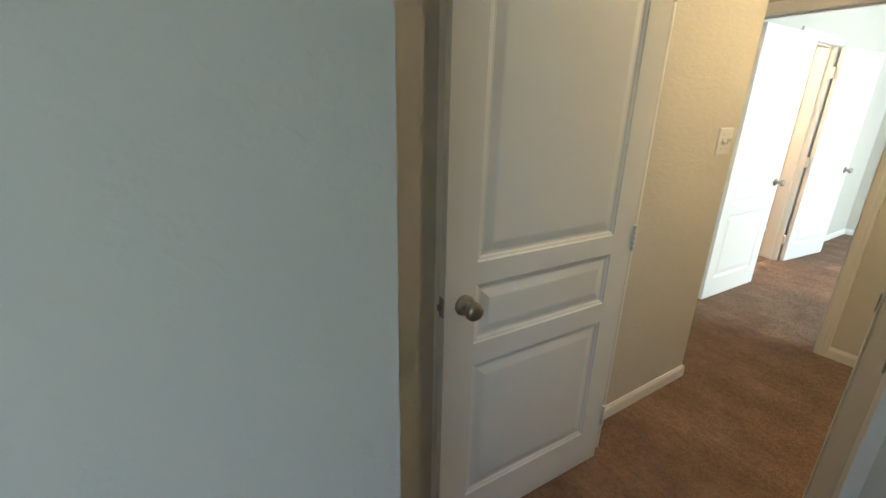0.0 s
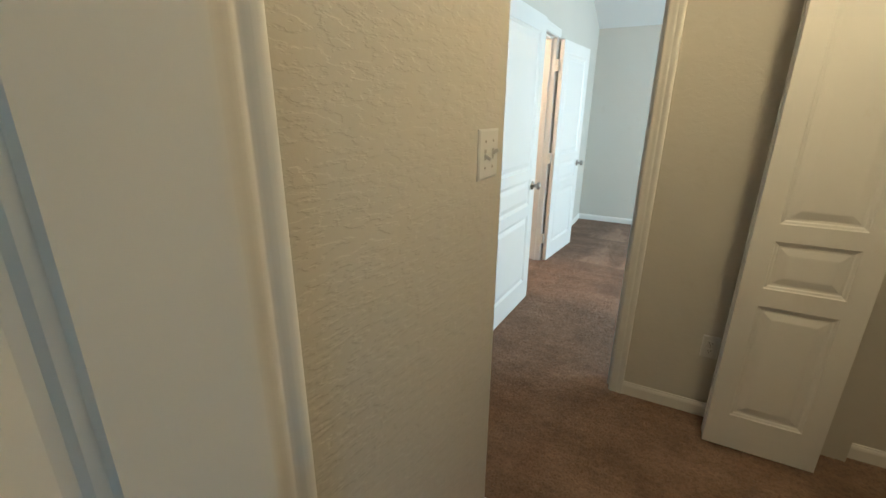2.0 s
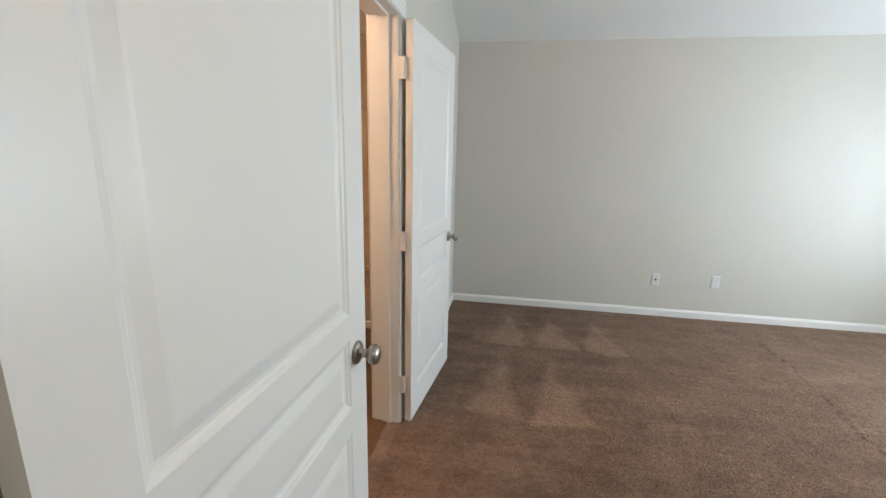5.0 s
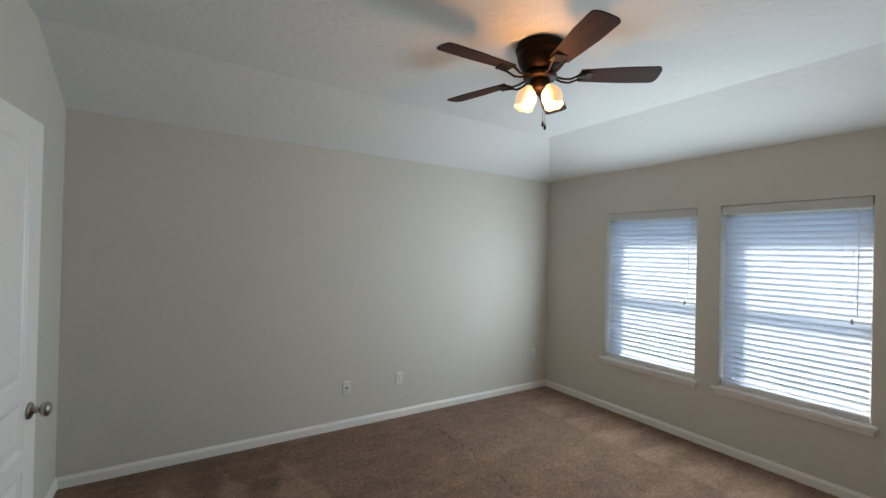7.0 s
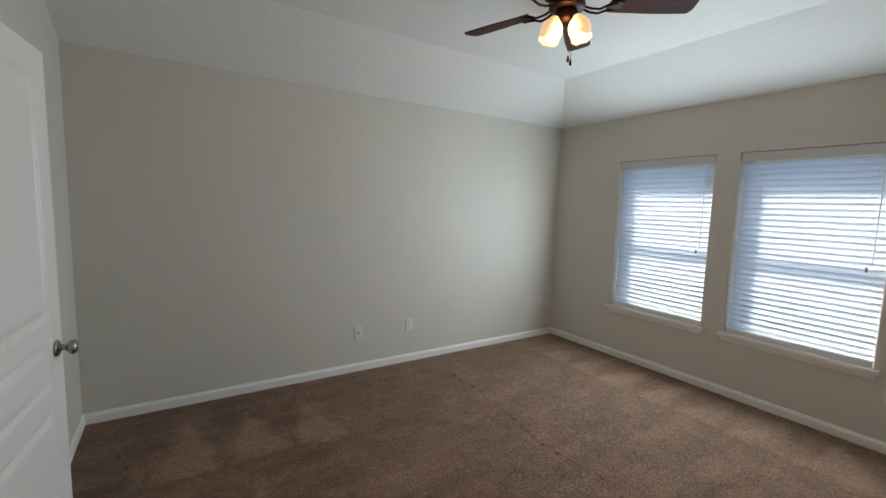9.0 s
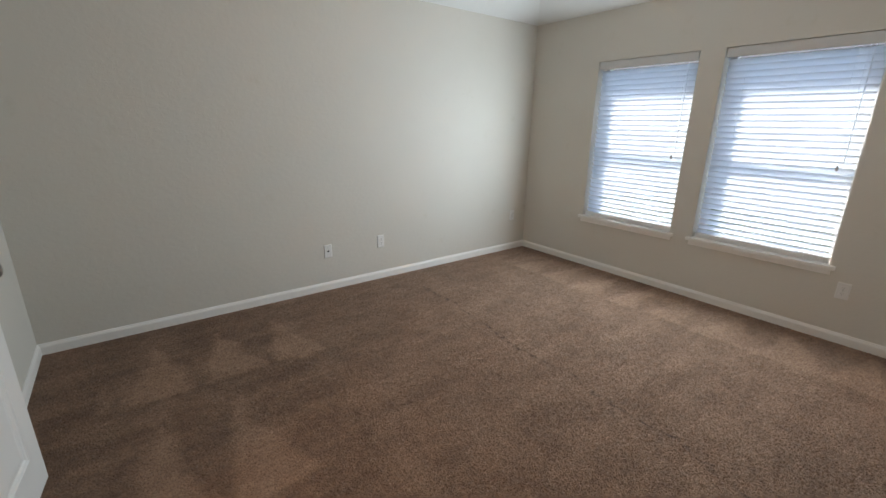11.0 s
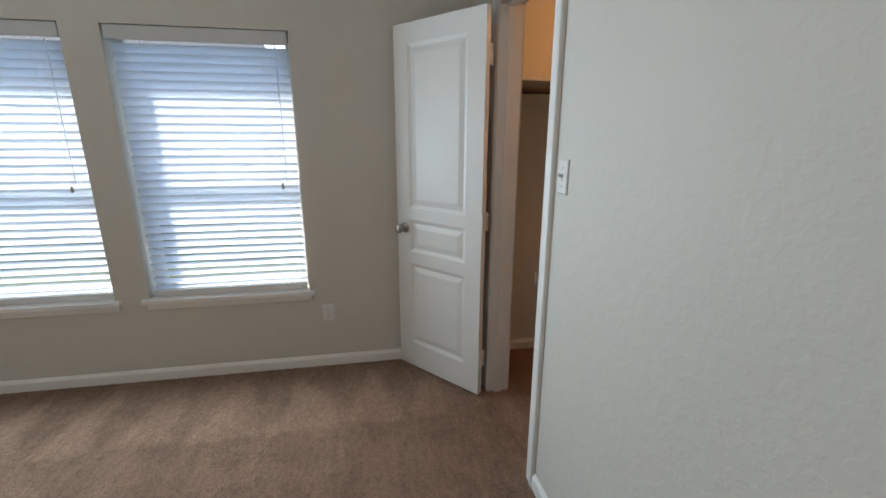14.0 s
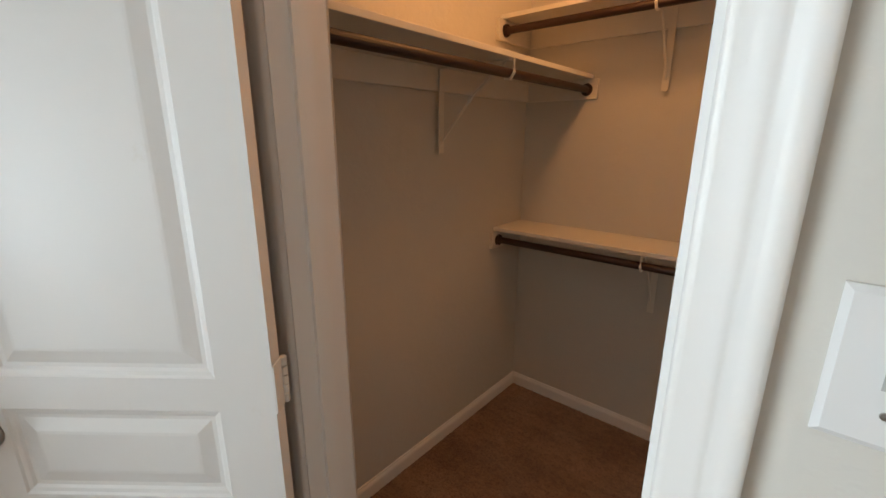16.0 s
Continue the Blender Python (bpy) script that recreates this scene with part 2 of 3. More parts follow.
def box(bm, x0, x1, y0, y1, z0, z1, bevel=0.0):
    made = bmesh.ops.create_cube(bm, size=1.0, matrix=Matrix.LocRotScale(
        ((x0 + x1) / 2, (y0 + y1) / 2, (z0 + z1) / 2), None, (x1 - x0, y1 - y0, z1 - z0)))
    if bevel:
        edges = {e for v in made["verts"] for e in v.link_edges}
        bmesh.ops.bevel(bm, geom=list(edges), offset=bevel, segments=2, affect="EDGES", profile=0.6)
    return bm


def lathe(bm, profile, m=None, steps=28):
    """Turns a list of (radius, height) round the z axis of m."""
    m = m or Matrix()
    rings = []
    for r, z in profile:
        if r < 1e-5:
            rings.append([bm.verts.new(m @ Vector((0, 0, z)))])
        else:
            rings.append([bm.verts.new(m @ Vector((r * math.cos(2 * math.pi * k / steps), r * math.sin(2 * math.pi * k / steps), z))) for k in range(steps)])
    for a, b in zip(rings, rings[1:]):
        for k in range(steps):
            j = (k + 1) % steps
            if len(a) == 1 and len(b) == 1:
                continue
            if len(a) == 1:
                bm.faces.new((a[0], b[k], b[j]))
            elif len(b) == 1:
                bm.faces.new((a[k], a[j], b[0]))
            else:
                bm.faces.new((a[k], a[j], b[j], b[k]))
    return bm


def tube(bm, points, radius, steps=10):
    """A round bar along straight stretches."""
    rings = []
    pts = [Vector(p) for p in points]
    for i, p in enumerate(pts):
        d = (pts[min(i + 1, len(pts) - 1)] - pts[max(i - 1, 0)]).normalized()
        q = d.to_track_quat("Z", "Y")
        rings.append([bm.verts.new(p + q @ Vector((radius * math.cos(2 * math.pi * k / steps), radius * math.sin(2 * math.pi * k / steps), 0))) for k in range(steps)])
    for a, b in zip(rings, rings[1:]):
        for k in range(steps):
            bm.faces.new((a[k], a[(k + 1) % steps], b[(k + 1) % steps], b[k]))
    bm.faces.new(rings[0][::-1])
    bm.faces.new(rings[-1])
    return bm


def wall(name, axis, face0, face1, lo, hi, top, openings=(), material=None):
    """A wall that runs along axis ('x' or 'y') from lo to hi, between two faces, with openings (a, b, z0, z1)."""
    bm = bmesh.new()

    def piece(a, b, z0, z1):
        if b - a > 1e-4 and z1 - z0 > 1e-4:
            if axis == "x":
                box(bm, a, b, face0, face1, z0, z1)
            else:
                box(bm, face0, face1, a, b, z0, z1)

    at = lo
    for a, b, z0, z1 in sorted(openings):
        piece(at, a, 0, top)
        piece(a, b, 0, z0)
        piece(a, b, z1, top)
        at = b
    piece(at, hi, 0, top)
    return tagged(part(name, bm, material or WALL), kind="structure")


CASING = [(0.005, 0.0), (0.005, 0.009), (0.009, 0.0125), (0.014, 0.0130), (0.028, 0.0122), (0.034, 0.0142), (0.040, 0.0142), (0.045, 0.0118), (0.052, 0.0172), (0.058, 0.0182), (0.066, 0.0178), (0.070, 0.013), (0.070, 0.0)]


def casing(m, u0, u1, top, parent=None):
    """Moulded trim round an opening; m carries u along the wall, y out of it, z up."""
    bm = bmesh.new()
    legs = []
    for o, h in CASING:
        legs.append([bm.verts.new(m @ Vector(p)) for p in ((u0 - o, h, 0), (u0 - o, h, top + o), (u1 + o, h, top + o), (u1 + o, h, 0))])
    for a, b in zip(legs, legs[1:]):
        for k in range(3):
            bm.faces.new((a[k], a[k + 1], b[k + 1], b[k]))
    return tagged(part("trim", bm, TRIM, smooth=True), kind="structure")


def jamb(m, u0, u1, top, depth, stop_at):
    """The lining of a doorway with its stop; m as in casing(), the wall lies at y from -depth to 0."""
    bm = bmesh.new()
    t = 0.018
    for a, b in ((u0 - t, u0), (u1, u1 + t)):
        box(bm, a, b, -depth - 0.001, 0.001, 0, top + t)
    box(bm, u0, u1, -depth - 0.001, 0.001, top, top + t)
    s0, s1 = stop_at
    box(bm, u0, u0 + 0.011, s0, s1, 0, top)
    box(bm, u1 - 0.011, u1, s0, s1, 0, top)
    box(bm, u0 + 0.011, u1 - 0.011, s0, s1, top - 0.011, top)
    bmesh.ops.transform(bm, matrix=m, verts=bm.verts)
    return tagged(part("trim", bm, TRIM), kind="structure")


BOARD = [(0.0, 0.0), (0.013, 0.0), (0.013, 0.051), (0.010, 0.060), (0.006, 0.065), (0.005, 0.071), (0.0, 0.073)]


def baseboard(p, q, out):
    """A skirting from p to q on the floor, out pointing into the room."""
    bm = bmesh.new()
    out = Vector((*out, 0))
    ends = []
    for c in (p, q):
        ends.append([bm.verts.new(Vector((*c, 0)) + out * d + Vector((0, 0, h))) for d, h in BOARD])
    for k in range(len(BOARD) - 1):
        bm.faces.new((ends[0][k], ends[0][k + 1], ends[1][k + 1], ends[1][k]))
    bm.faces.new(ends[0])
    bm.faces.new(ends[1][::-1])
    return tagged(part("baseboard", bm, TRIM), kind="structure")


# ---- doors ----
ROWS = [(0.165, 0.687), (0.762, 0.955), (1.023, 1.905)]


def knob_set(parent, x, z, side, thick):
    """A round knob on its rose, on one face of a leaf."""
    m = Matrix.Translation((x, side * thick / 2, z)) @ Matrix.Rotation(radians(-90 * side), 4, "X")
    bm = lathe(bmesh.new(), [(0, 0), (0.031, 0), (0.032, 0.004), (0.028, 0.009), (0.016, 0.011), (0.0125, 0.014), (0.0115, 0.030), (0.014, 0.034), (0.022, 0.038), (0.0275, 0.046), (0.0275, 0.054), (0.023, 0.062), (0.012, 0.066), (0, 0.067)], m)
    return part("door_handle", bm, NICKEL, parent, "round brushed nickel door knob", smooth=True)


def hinge_leaf(parent, z, side, thick, gap):
    """Painted butt hinge: two leaves and a knuckle of five rings."""
    bm = bmesh.new()
    z0, z1 = z - 0.048, z + 0.048
    box(bm, -0.003, 0.0005, -0.015, 0.017, z0, z1)
    place = (-0.003, side * (thick / 2 + 0.006), 0)
    if gap:
        # the other leaf lies on the jamb, with its screws
        box(bm, -gap - 0.0025, -gap + 0.0005, 0.026, 0.066, z0, z1)
        for dz in (-0.033, 0.0, 0.033):
            lathe(bm, [(0, 0), (0.0042, 0), (0.0035, 0.0015), (0, 0.0018)], Matrix.Translation((-gap - 0.0024, 0.052 - abs(dz) * 0.3, z + dz)) @ Matrix.Rotation(radians(-90), 4, "Y"), 8)
        place = (-gap * 0.7, 0.022, 0)
        box(bm, -gap - 0.001, 0.0005, 0.0125, 0.0205, z0, z1)
        box(bm, -0.0042, 0.0004, -0.0170, 0.0125, z0, z1)
        box(bm, -gap - 0.001, -gap * 0.7, 0.022, 0.030, z0, z1)
    rk = 0.0105 if gap else 0.0075
    for k in range(5):
        a = z0 + k * 0.0192
        lathe(bm, [(0, a + 0.0008), (rk * 0.88, a + 0.0008), (rk, a + 0.002), (rk, a + 0.0170), (rk * 0.88, a + 0.0184), (0, a + 0.0184)], Matrix.Translation(place), 12)
    return part("hinge", bm, HINGE, parent)


def door(name, label, hinge, angle, width, knobs=(1, -1), knuckle=1, height=2.018, thick=0.035, gap=0.0, stile=0.105):
    """A three-panel moulded leaf hung at hinge; angle in degrees from the x axis to the leaf. z starts just above the carpet."""
    base = 0.012
    w, t = width, thick / 2
    sx = stile
    bm = bmesh.new()
    xs = [0, sx, w - sx, w]
    zs = [0] + [v for r in ROWS for v in r] + [height - base]
    for s in (-1, 1):
        def v(x, z, d=0.0):
            return bm.verts.new((x, s * (t - d), z))
        for i in range(3):
            for j in range(len(zs) - 1):
                x0, x1, z0, z1 = xs[i], xs[i + 1], zs[j], zs[j + 1]
                if i == 1 and j % 2 == 1:
                    last = None
                    for inset, depth in ((0, 0), (0.004, 0.0035), (0.011, 0.0055), (0.016, 0.009), (0.024, 0.0095)):
                        ring = [v(x, z, depth) for x, z in ((x0 + inset, z0 + inset), (x1 - inset, z0 + inset), (x1 - inset, z1 - inset), (x0 + inset, z1 - inset))]
                        if last:
                            for k in range(4):
                                bm.faces.new((last[k], last[(k + 1) % 4], ring[(k + 1) % 4], ring[k]))
                        last = ring
                else:
                    bm.faces.new((v(x0, z0), v(x1, z0), v(x1, z1), v(x0, z1)))
    h = height - base
    for quad in (((0, -t, 0), (0, t, 0), (0, t, h), (0, -t, h)), ((w, -t, 0), (w, t, 0), (w, t, h), (w, -t, h)), ((0, -t, 0), (w, -t, 0), (w, t, 0), (0, t, 0)), ((0, -t, h), (w, -t, h), (w, t, h), (0, t, h))):
        bm.faces.new([bm.verts.new(p) for p in quad])
    bmesh.ops.remove_doubles(bm, verts=bm.verts, dist=0.0002)
    m = pose(hinge[0], hinge[1], base, 0, 0, angle)
    leaf = part(name, bm, WHITE, None, label, m)
    tagged(leaf, label, "door", "", "structure")
    for z0, z1 in ROWS:
        bm = bmesh.new()
        rings = []
        for s in (-1, 1):
            last = None
            for inset, depth in ((0.024, 0.0095), (0.050, 0.003), (0.056, 0.0024)):
                ring = [bm.verts.new((x, s * (t - depth), z)) for x, z in ((sx + inset, z0 + inset), (w - sx - inset, z0 + inset), (w - sx - inset, z1 - inset), (sx + inset, z1 - inset))]
                if last:
                    for k in range(4):
                        bm.faces.new((last[k], last[(k + 1) % 4], ring[(k + 1) % 4], ring[k]))
                else:
                    rings.append(ring)
                last = ring
            bm.faces.new(last)
        for k in range(4):
            bm.faces.new((rings[0][k], rings[0][(k + 1) % 4], rings[1][(k + 1) % 4], rings[1][k]))
        part("panel", bm, WHITE, leaf)
    for s in knobs:
        knob_set(leaf, w - 0.065, 0.902, s, thick)
    if knobs:
        bm = bmesh.new()
        box(bm, w - 0.0005, w + 0.002, -0.013, 0.013, 0.872, 0.932)
        box(bm, w + 0.001, w + 0.011, -0.006, 0.006, 0.893, 0.911, 0.002)
        part("latch", bm, NICKEL, leaf, "nickel latch plate in the door edge")
    if knuckle:
        for z in (0.22, 1.0, 1.80):
            hinge_leaf(leaf, z, knuckle, thick, gap)
    return leaf


# ---- the setting ----
T = 0.115
XW, YF = 4.335, 3.778
XC = 4.33
DT = 2.032
CX = (3.222, 3.860)
BD = (0.088, 0.906)
BT = (0.977, 1.737)
TW = 0.138

J = 0.018
wall("wall_west", "y", -TW, 0, 0, YF + T, 2.80, [(BT[0] - J, BT[1] + J, 0, DT + J)])
wall("wall_south", "x", -T, 0, -1.2, XW, 2.80, [(BD[0] - J, BD[1] + J, 0, DT + J), (CX[0] - J, CX[1] + J, 0, DT + J)])
W1, W2, WZ = (2.095, 2.985), (1.020, 1.914), (0.518, 1.980)
wall("wall_east", "y", XW, XW + 0.26, -T, YF + T, 2.46, [(W1[0], W1[1], *WZ), (W2[0], W2[1], *WZ)])
wall("wall_north", "x", YF, YF + T, 0, XW, 2.46)

bm = bmesh.new()
box(bm, -1.3, XW, -1.65, YF, -0.12, 0)
box(bm, -1.3, 2.71, -3.3, -1.65, -0.12, 0)
box(bm, 1.08, 2.71, -6.6, -3.3, -0.12, 0)
tagged(part("floor", bm, CARPET), "brown cut-pile carpet with vacuum and tread marks", "carpet", kind="structure")
bm = bmesh.new()
box(bm, -2.2, -0.06, 0.3, 3.7, -0.1, 0.006)
tagged(part("floor_bath", bm, VINYL), "warm brown wood-look vinyl floor", "floor", kind="structure")

bm = bmesh.new()
fx, fy, fz, wz = 3.57, 3.08, 2.66, 2.408
P = [(-0.02, -0.02, fz), (fx, -0.02, fz), (fx, fy, fz), (-0.02, fy, fz), (XW + 0.02, -0.02, wz - 0.01), (XW + 0.02, YF + 0.02, wz - 0.01), (-0.02, YF + 0.02, wz - 0.01)]
low = [bm.verts.new(p) for p in P]
high = [bm.verts.new((p[0], p[1], p[2] + 0.1)) for p in P]
for vs in (low, high):
    for q in ((0, 1, 2, 3), (1, 4, 5, 2), (3, 2, 5, 6)):
        bm.faces.new([vs[k] for k in q])
tagged(part("ceiling", bm, CEIL), "white textured ceiling sloping down to two walls", "ceiling", kind="structure")
bm = bmesh.new()
box(bm, -1.3, 2.9, -6.6, -T, 2.44, 2.55)
tagged(part("ceiling_hall", bm, CEIL), kind="structure")
bm = bmesh.new()
box(bm, 2.3, XW, -1.75, -T, 2.44, 2.55)
tagged(part("ceiling_closet", bm, CEIL), kind="structure")
bm = bmesh.new()
box(bm, -2.2, -TW, 0.3, 3.8, 2.44, 2.55)
tagged(part("ceiling_bath", bm, CEIL), kind="structure")

# hall
HX, DX = 0.598, 0.69
wall("wall_hall_left", "y", HX - T, HX, -1.995, -1.13, 2.46, (), HALL_WALL)
wall("wall_hall_closet", "y", DX - T, DX, -3.3, -1.995, 2.46, [(-2.855 - J, -2.06 + J, 0, DT + J)])
wall("wall_hall_recess", "x", -1.13 - T, -1.13, -1.2, HX - T, 2.46)
wall("wall_hall_recess_end", "y", -1.2 - T, -1.2, -1.25, 0, 2.46)
wall("wall_hall_step", "x", -3.235 - T, -3.235, HX - T, 1.19, 2.46)
wall("wall_hall_near", "y", 1.19 - T, 1.19, -6.5, -3.235 - T, 2.46)
wall("wall_hall_right", "y", 2.60, 2.60 + T, -6.5, -T, 2.46, [(-5.2, -4.2, 0.9, 2.1)])
wall("wall_hall_back", "x", -6.5 - T, -6.5, 1.0, 2.7, 2.46)
wall("wall_closet_in", "y", -0.15, -0.15 + 0.1, -3.0, -1.13 - T, 2.46)
wall("wall_closet_in_side", "x", -3.0 - 0.1, -3.0, -0.15, HX - T, 2.46)
# side room past the hall corner
wall("wall_hall_corner", "x", -2.16, -2.06, 1.47, 2.60, 2.46)

wall("wall_hall_linen", "y", 1.782, 1.88, -2.06, -T, 2.46, [(-1.40, -0.165, 0, 2.07)])

# closet
CB = -1.65
wall("wall_closet_back", "x", CB - T, CB, 2.2, XC, 2.46)
wall("wall_closet_east", "y", XC, XW + 0.26, -1.75, -T, 2.46)
wall("wall_closet_side", "y", 2.72, 2.80, CB, -T, 2.46)

# bath
wall("wall_bath_far", "x", 3.62, 3.62 + T, -2.1, -TW, 2.46, (), BATH_WALL)
wall("wall_bath_near", "x", 0.55, 0.65, -2.1, -TW, 2.46, (), BATH_WALL)
wall("wall_bath_end", "y", -2.1 - T, -2.1, 0.55, 3.75, 2.46, (), BATH_WALL)

# trims; each frame carries u along the wall and y out of it
SOUTH_IN = Matrix(((1, 0, 0, 0), (0, 1, 0, 0), (0, 0, 1, 0), (0, 0, 0, 1)))
SOUTH_OUT = Matrix(((1, 0, 0, 0), (0, -1, 0, -T), (0, 0, 1, 0), (0, 0, 0, 1)))
WEST_IN = Matrix(((0, 1, 0, 0), (1, 0, 0, 0), (0, 0, 1, 0), (0, 0, 0, 1)))
WEST_OUT = Matrix(((0, -1, 0, -TW), (1, 0, 0, 0), (0, 0, 1, 0), (0, 0, 0, 1)))
HALL_IN = Matrix(((0, 1, 0, DX), (1, 0, 0, 0), (0, 0, 1, 0), (0, 0, 0, 1)))
casing(SOUTH_IN, *BD, DT)
casing(SOUTH_OUT, *BD, DT)
casing(SOUTH_IN, *CX, DT)
casing(SOUTH_OUT, *CX, DT)
casing(WEST_IN, *BT, DT)
casing(WEST_OUT, *BT, DT)
casing(HALL_IN, -3.45, -2.06, DT)
jamb(SOUTH_IN, *BD, DT, T, (-0.075, -0.04))
jamb(SOUTH_IN, *CX, DT, T, (-0.075, -0.04))
jamb(WEST_IN, *BT, DT, TW, (-0.085, -0.042))
jamb(HALL_IN, -2.855, -2.06, DT, T, (-0.075, -0.04))

# skirtings
C = 0.070
baseboard((0, YF), (XW, YF), (0, -1))
baseboard((XW, 0), (XW, YF), (-1, 0))
baseboard((0, BT[1] + C), (0, YF), (1, 0))
baseboard((0, 0), (0, BT[0] - C), (1, 0))
baseboard((BD[1] + C, 0), (CX[0] - C, 0), (0, 1))
baseboard((CX[1] + C, 0), (XW, 0), (0, 1))
baseboard((BD[1] + C, -T), (2.6, -T), (0, -1))
baseboard((-1.2, -T), (BD[0] - C, -T), (0, -1))
baseboard((HX, -1.995), (HX, -1.13), (1, 0))
baseboard((DX, -3.235), (DX, -2.855), (1, 0))
baseboard((-1.2, -1.13), (HX + 0.013, -1.13), (0, 1))
baseboard((XC, CB), (XC, -T), (-1, 0))
baseboard((2.8, CB), (XC, CB), (0, 1))
baseboard((1.19, -6.5), (1.19, -3.235), (1, 0))

# ---- doors in place ----
door("door_1", "white three-panel door standing open into the bedroom", (BD[0] + 0.022, 0.022), 88.0, 0.80, (1, -1), 1)
door("door_2", "white three-panel bathroom door swung back along the wall", (0.050, BT[1] + 0.012), 83.7, 0.755, (1, -1), -1, gap=0.014)
door("door_3", "white three-panel closet door standing open", (3.833, 0.059), 39.6, 0.619, (1, -1), -1)
door("door_4", "white three-panel hall closet door standing ajar", (0.722, -2.066), -91.6, 0.79, (1, -1), 1)
door("door_5", "narrow white three-panel bifold door folded open", (1.736, -0.305), 180.0, 0.400, (), 0, stile=0.074)
door("door_6", "second leaf of the white bifold door, folded behind", (1.736, -0.262), 178.5, 0.400, (), 0, stile=0.074)
for z in (0.30, 1.02, 1.78):
    bm = bmesh.new()
    box(bm, 1.3325, 1.3345, -0.318, -0.252, z - 0.032, z + 0.032, 0.0006)
    lathe(bm, [(0, z - 0.032), (0.004, z - 0.032), (0.004, z + 0.032), (0, z + 0.032)], Matrix.Translation((1.331, -0.284, 0)), 10)
    tagged(part("bifold_hinge", bm, HINGE), "small painted hinge between two bifold leaves", "hinge", "bifold hinges")

# stub of wall with a jamb end and strike plate, past which the side room opens
stub = pose(1.462, -2.105, 0, 0, 0, math.degrees(math.atan2(0.42, -0.12)))
bm = bmesh.new()
box(bm, 0, 0.415, -0.10, 0, 0, 2.45)
tagged(part("wall_hall_stub", bm, WALL, None, "", stub), kind="structure")
bm = bmesh.new()
box(bm, 0.415, 0.433, -0.105, 0.006, 0, 2.10, 0.002)
edge = tagged(part("trim", bm, TRIM, None, "", stub), kind="structure")
bm = bmesh.new()
box(bm, 0.424, 0.436, -0.004, 0.010, 0.885, 0.945, 0.002)
part("strike_plate", bm, NICKEL, edge, "nickel strike plate")
bm = bmesh.new()
box(bm, -0.062, -0.002, -0.10, 0.014, 0, 2.10, 0.004)
edge = tagged(part("trim", bm, TRIM, None, "", stub), kind="structure")
bm = bmesh.new()
for k in range(3):
    lathe(bm, [(0, k * 0.03), (0.006, k * 0.03), (0.006, k * 0.03 + 0.028), (0, k * 0.03 + 0.028)], Matrix.Translation((0.004, 0.012, 0.88)), 10)
part("hinge", bm, NICKEL, edge, "nickel door hinge")

# strike plates let into the latch jambs
for x, y, s in ((CX[0], -0.020, 1), (BD[1], -0.020, -1)):
    bm = bmesh.new()
    x0, x1 = sorted((x - 0.001 * s, x + 0.002 * s))
    box(bm, x0, x1, y - 0.022, y + 0.022, 0.882, 0.944)
    x0, x1 = sorted((x - 0.004 * s, x + 0.003 * s))
    box(bm, x0, x1, 0.018, 0.022, 0.892, 0.934)
    tagged(part("strike_plate", bm, NICKEL), "nickel strike plate on a white door jamb", "strike plate")

# ---- windows and blinds ----


def window(name, y0, y1):
    z0, z1 = WZ
    root = empty(name, Matrix.Translation((XW, (y0 + y1) / 2, z0)))
    tagged(root, "white single-hung window with a painted sill", "window", kind="structure")
    h, w = z1 - z0, (y1 - y0) / 2
    mid = h * 0.465
    bm = bmesh.new()
    for a, b, c, d in ((-w, -w + 0.04, 0, h), (w - 0.04, w, 0, h), (-w + 0.04, w - 0.04, 0, 0.045), (-w + 0.04, w - 0.04, h - 0.04, h)):
        box(bm, 0.125, 0.185, a, b, c, d, 0.003)
    part("window_frame", bm, PLATE, root)
    bm = bmesh.new()
    box(bm, 0.128, 0.175, -w + 0.04, w - 0.04, mid - 0.022, mid + 0.022, 0.003)
    part("meeting_rail", bm, PLATE, root)
    for c, d, x in ((0.045, mid - 0.022, 0.140), (mid + 0.022, h - 0.04, 0.160)):
        bm = bmesh.new()
        box(bm, x, x + 0.004, -w + 0.04, w - 0.04, c, d)
        g = part("pane", bm, GLASS, root)
        g.visible_shadow = False
    bm = bmesh.new()
    box(bm, -0.034, 0.0, -w - 0.035, w + 0.035, -0.022, 0.005, 0.004)
    box(bm, -0.001, 0.123, -w, w, -0.006, 0.005)
    box(bm, -0.012, 0.0, -w - 0.015, w + 0.015, -0.060, -0.022, 0.003)
    part("window_sill", bm, TRIM, root)
    return root


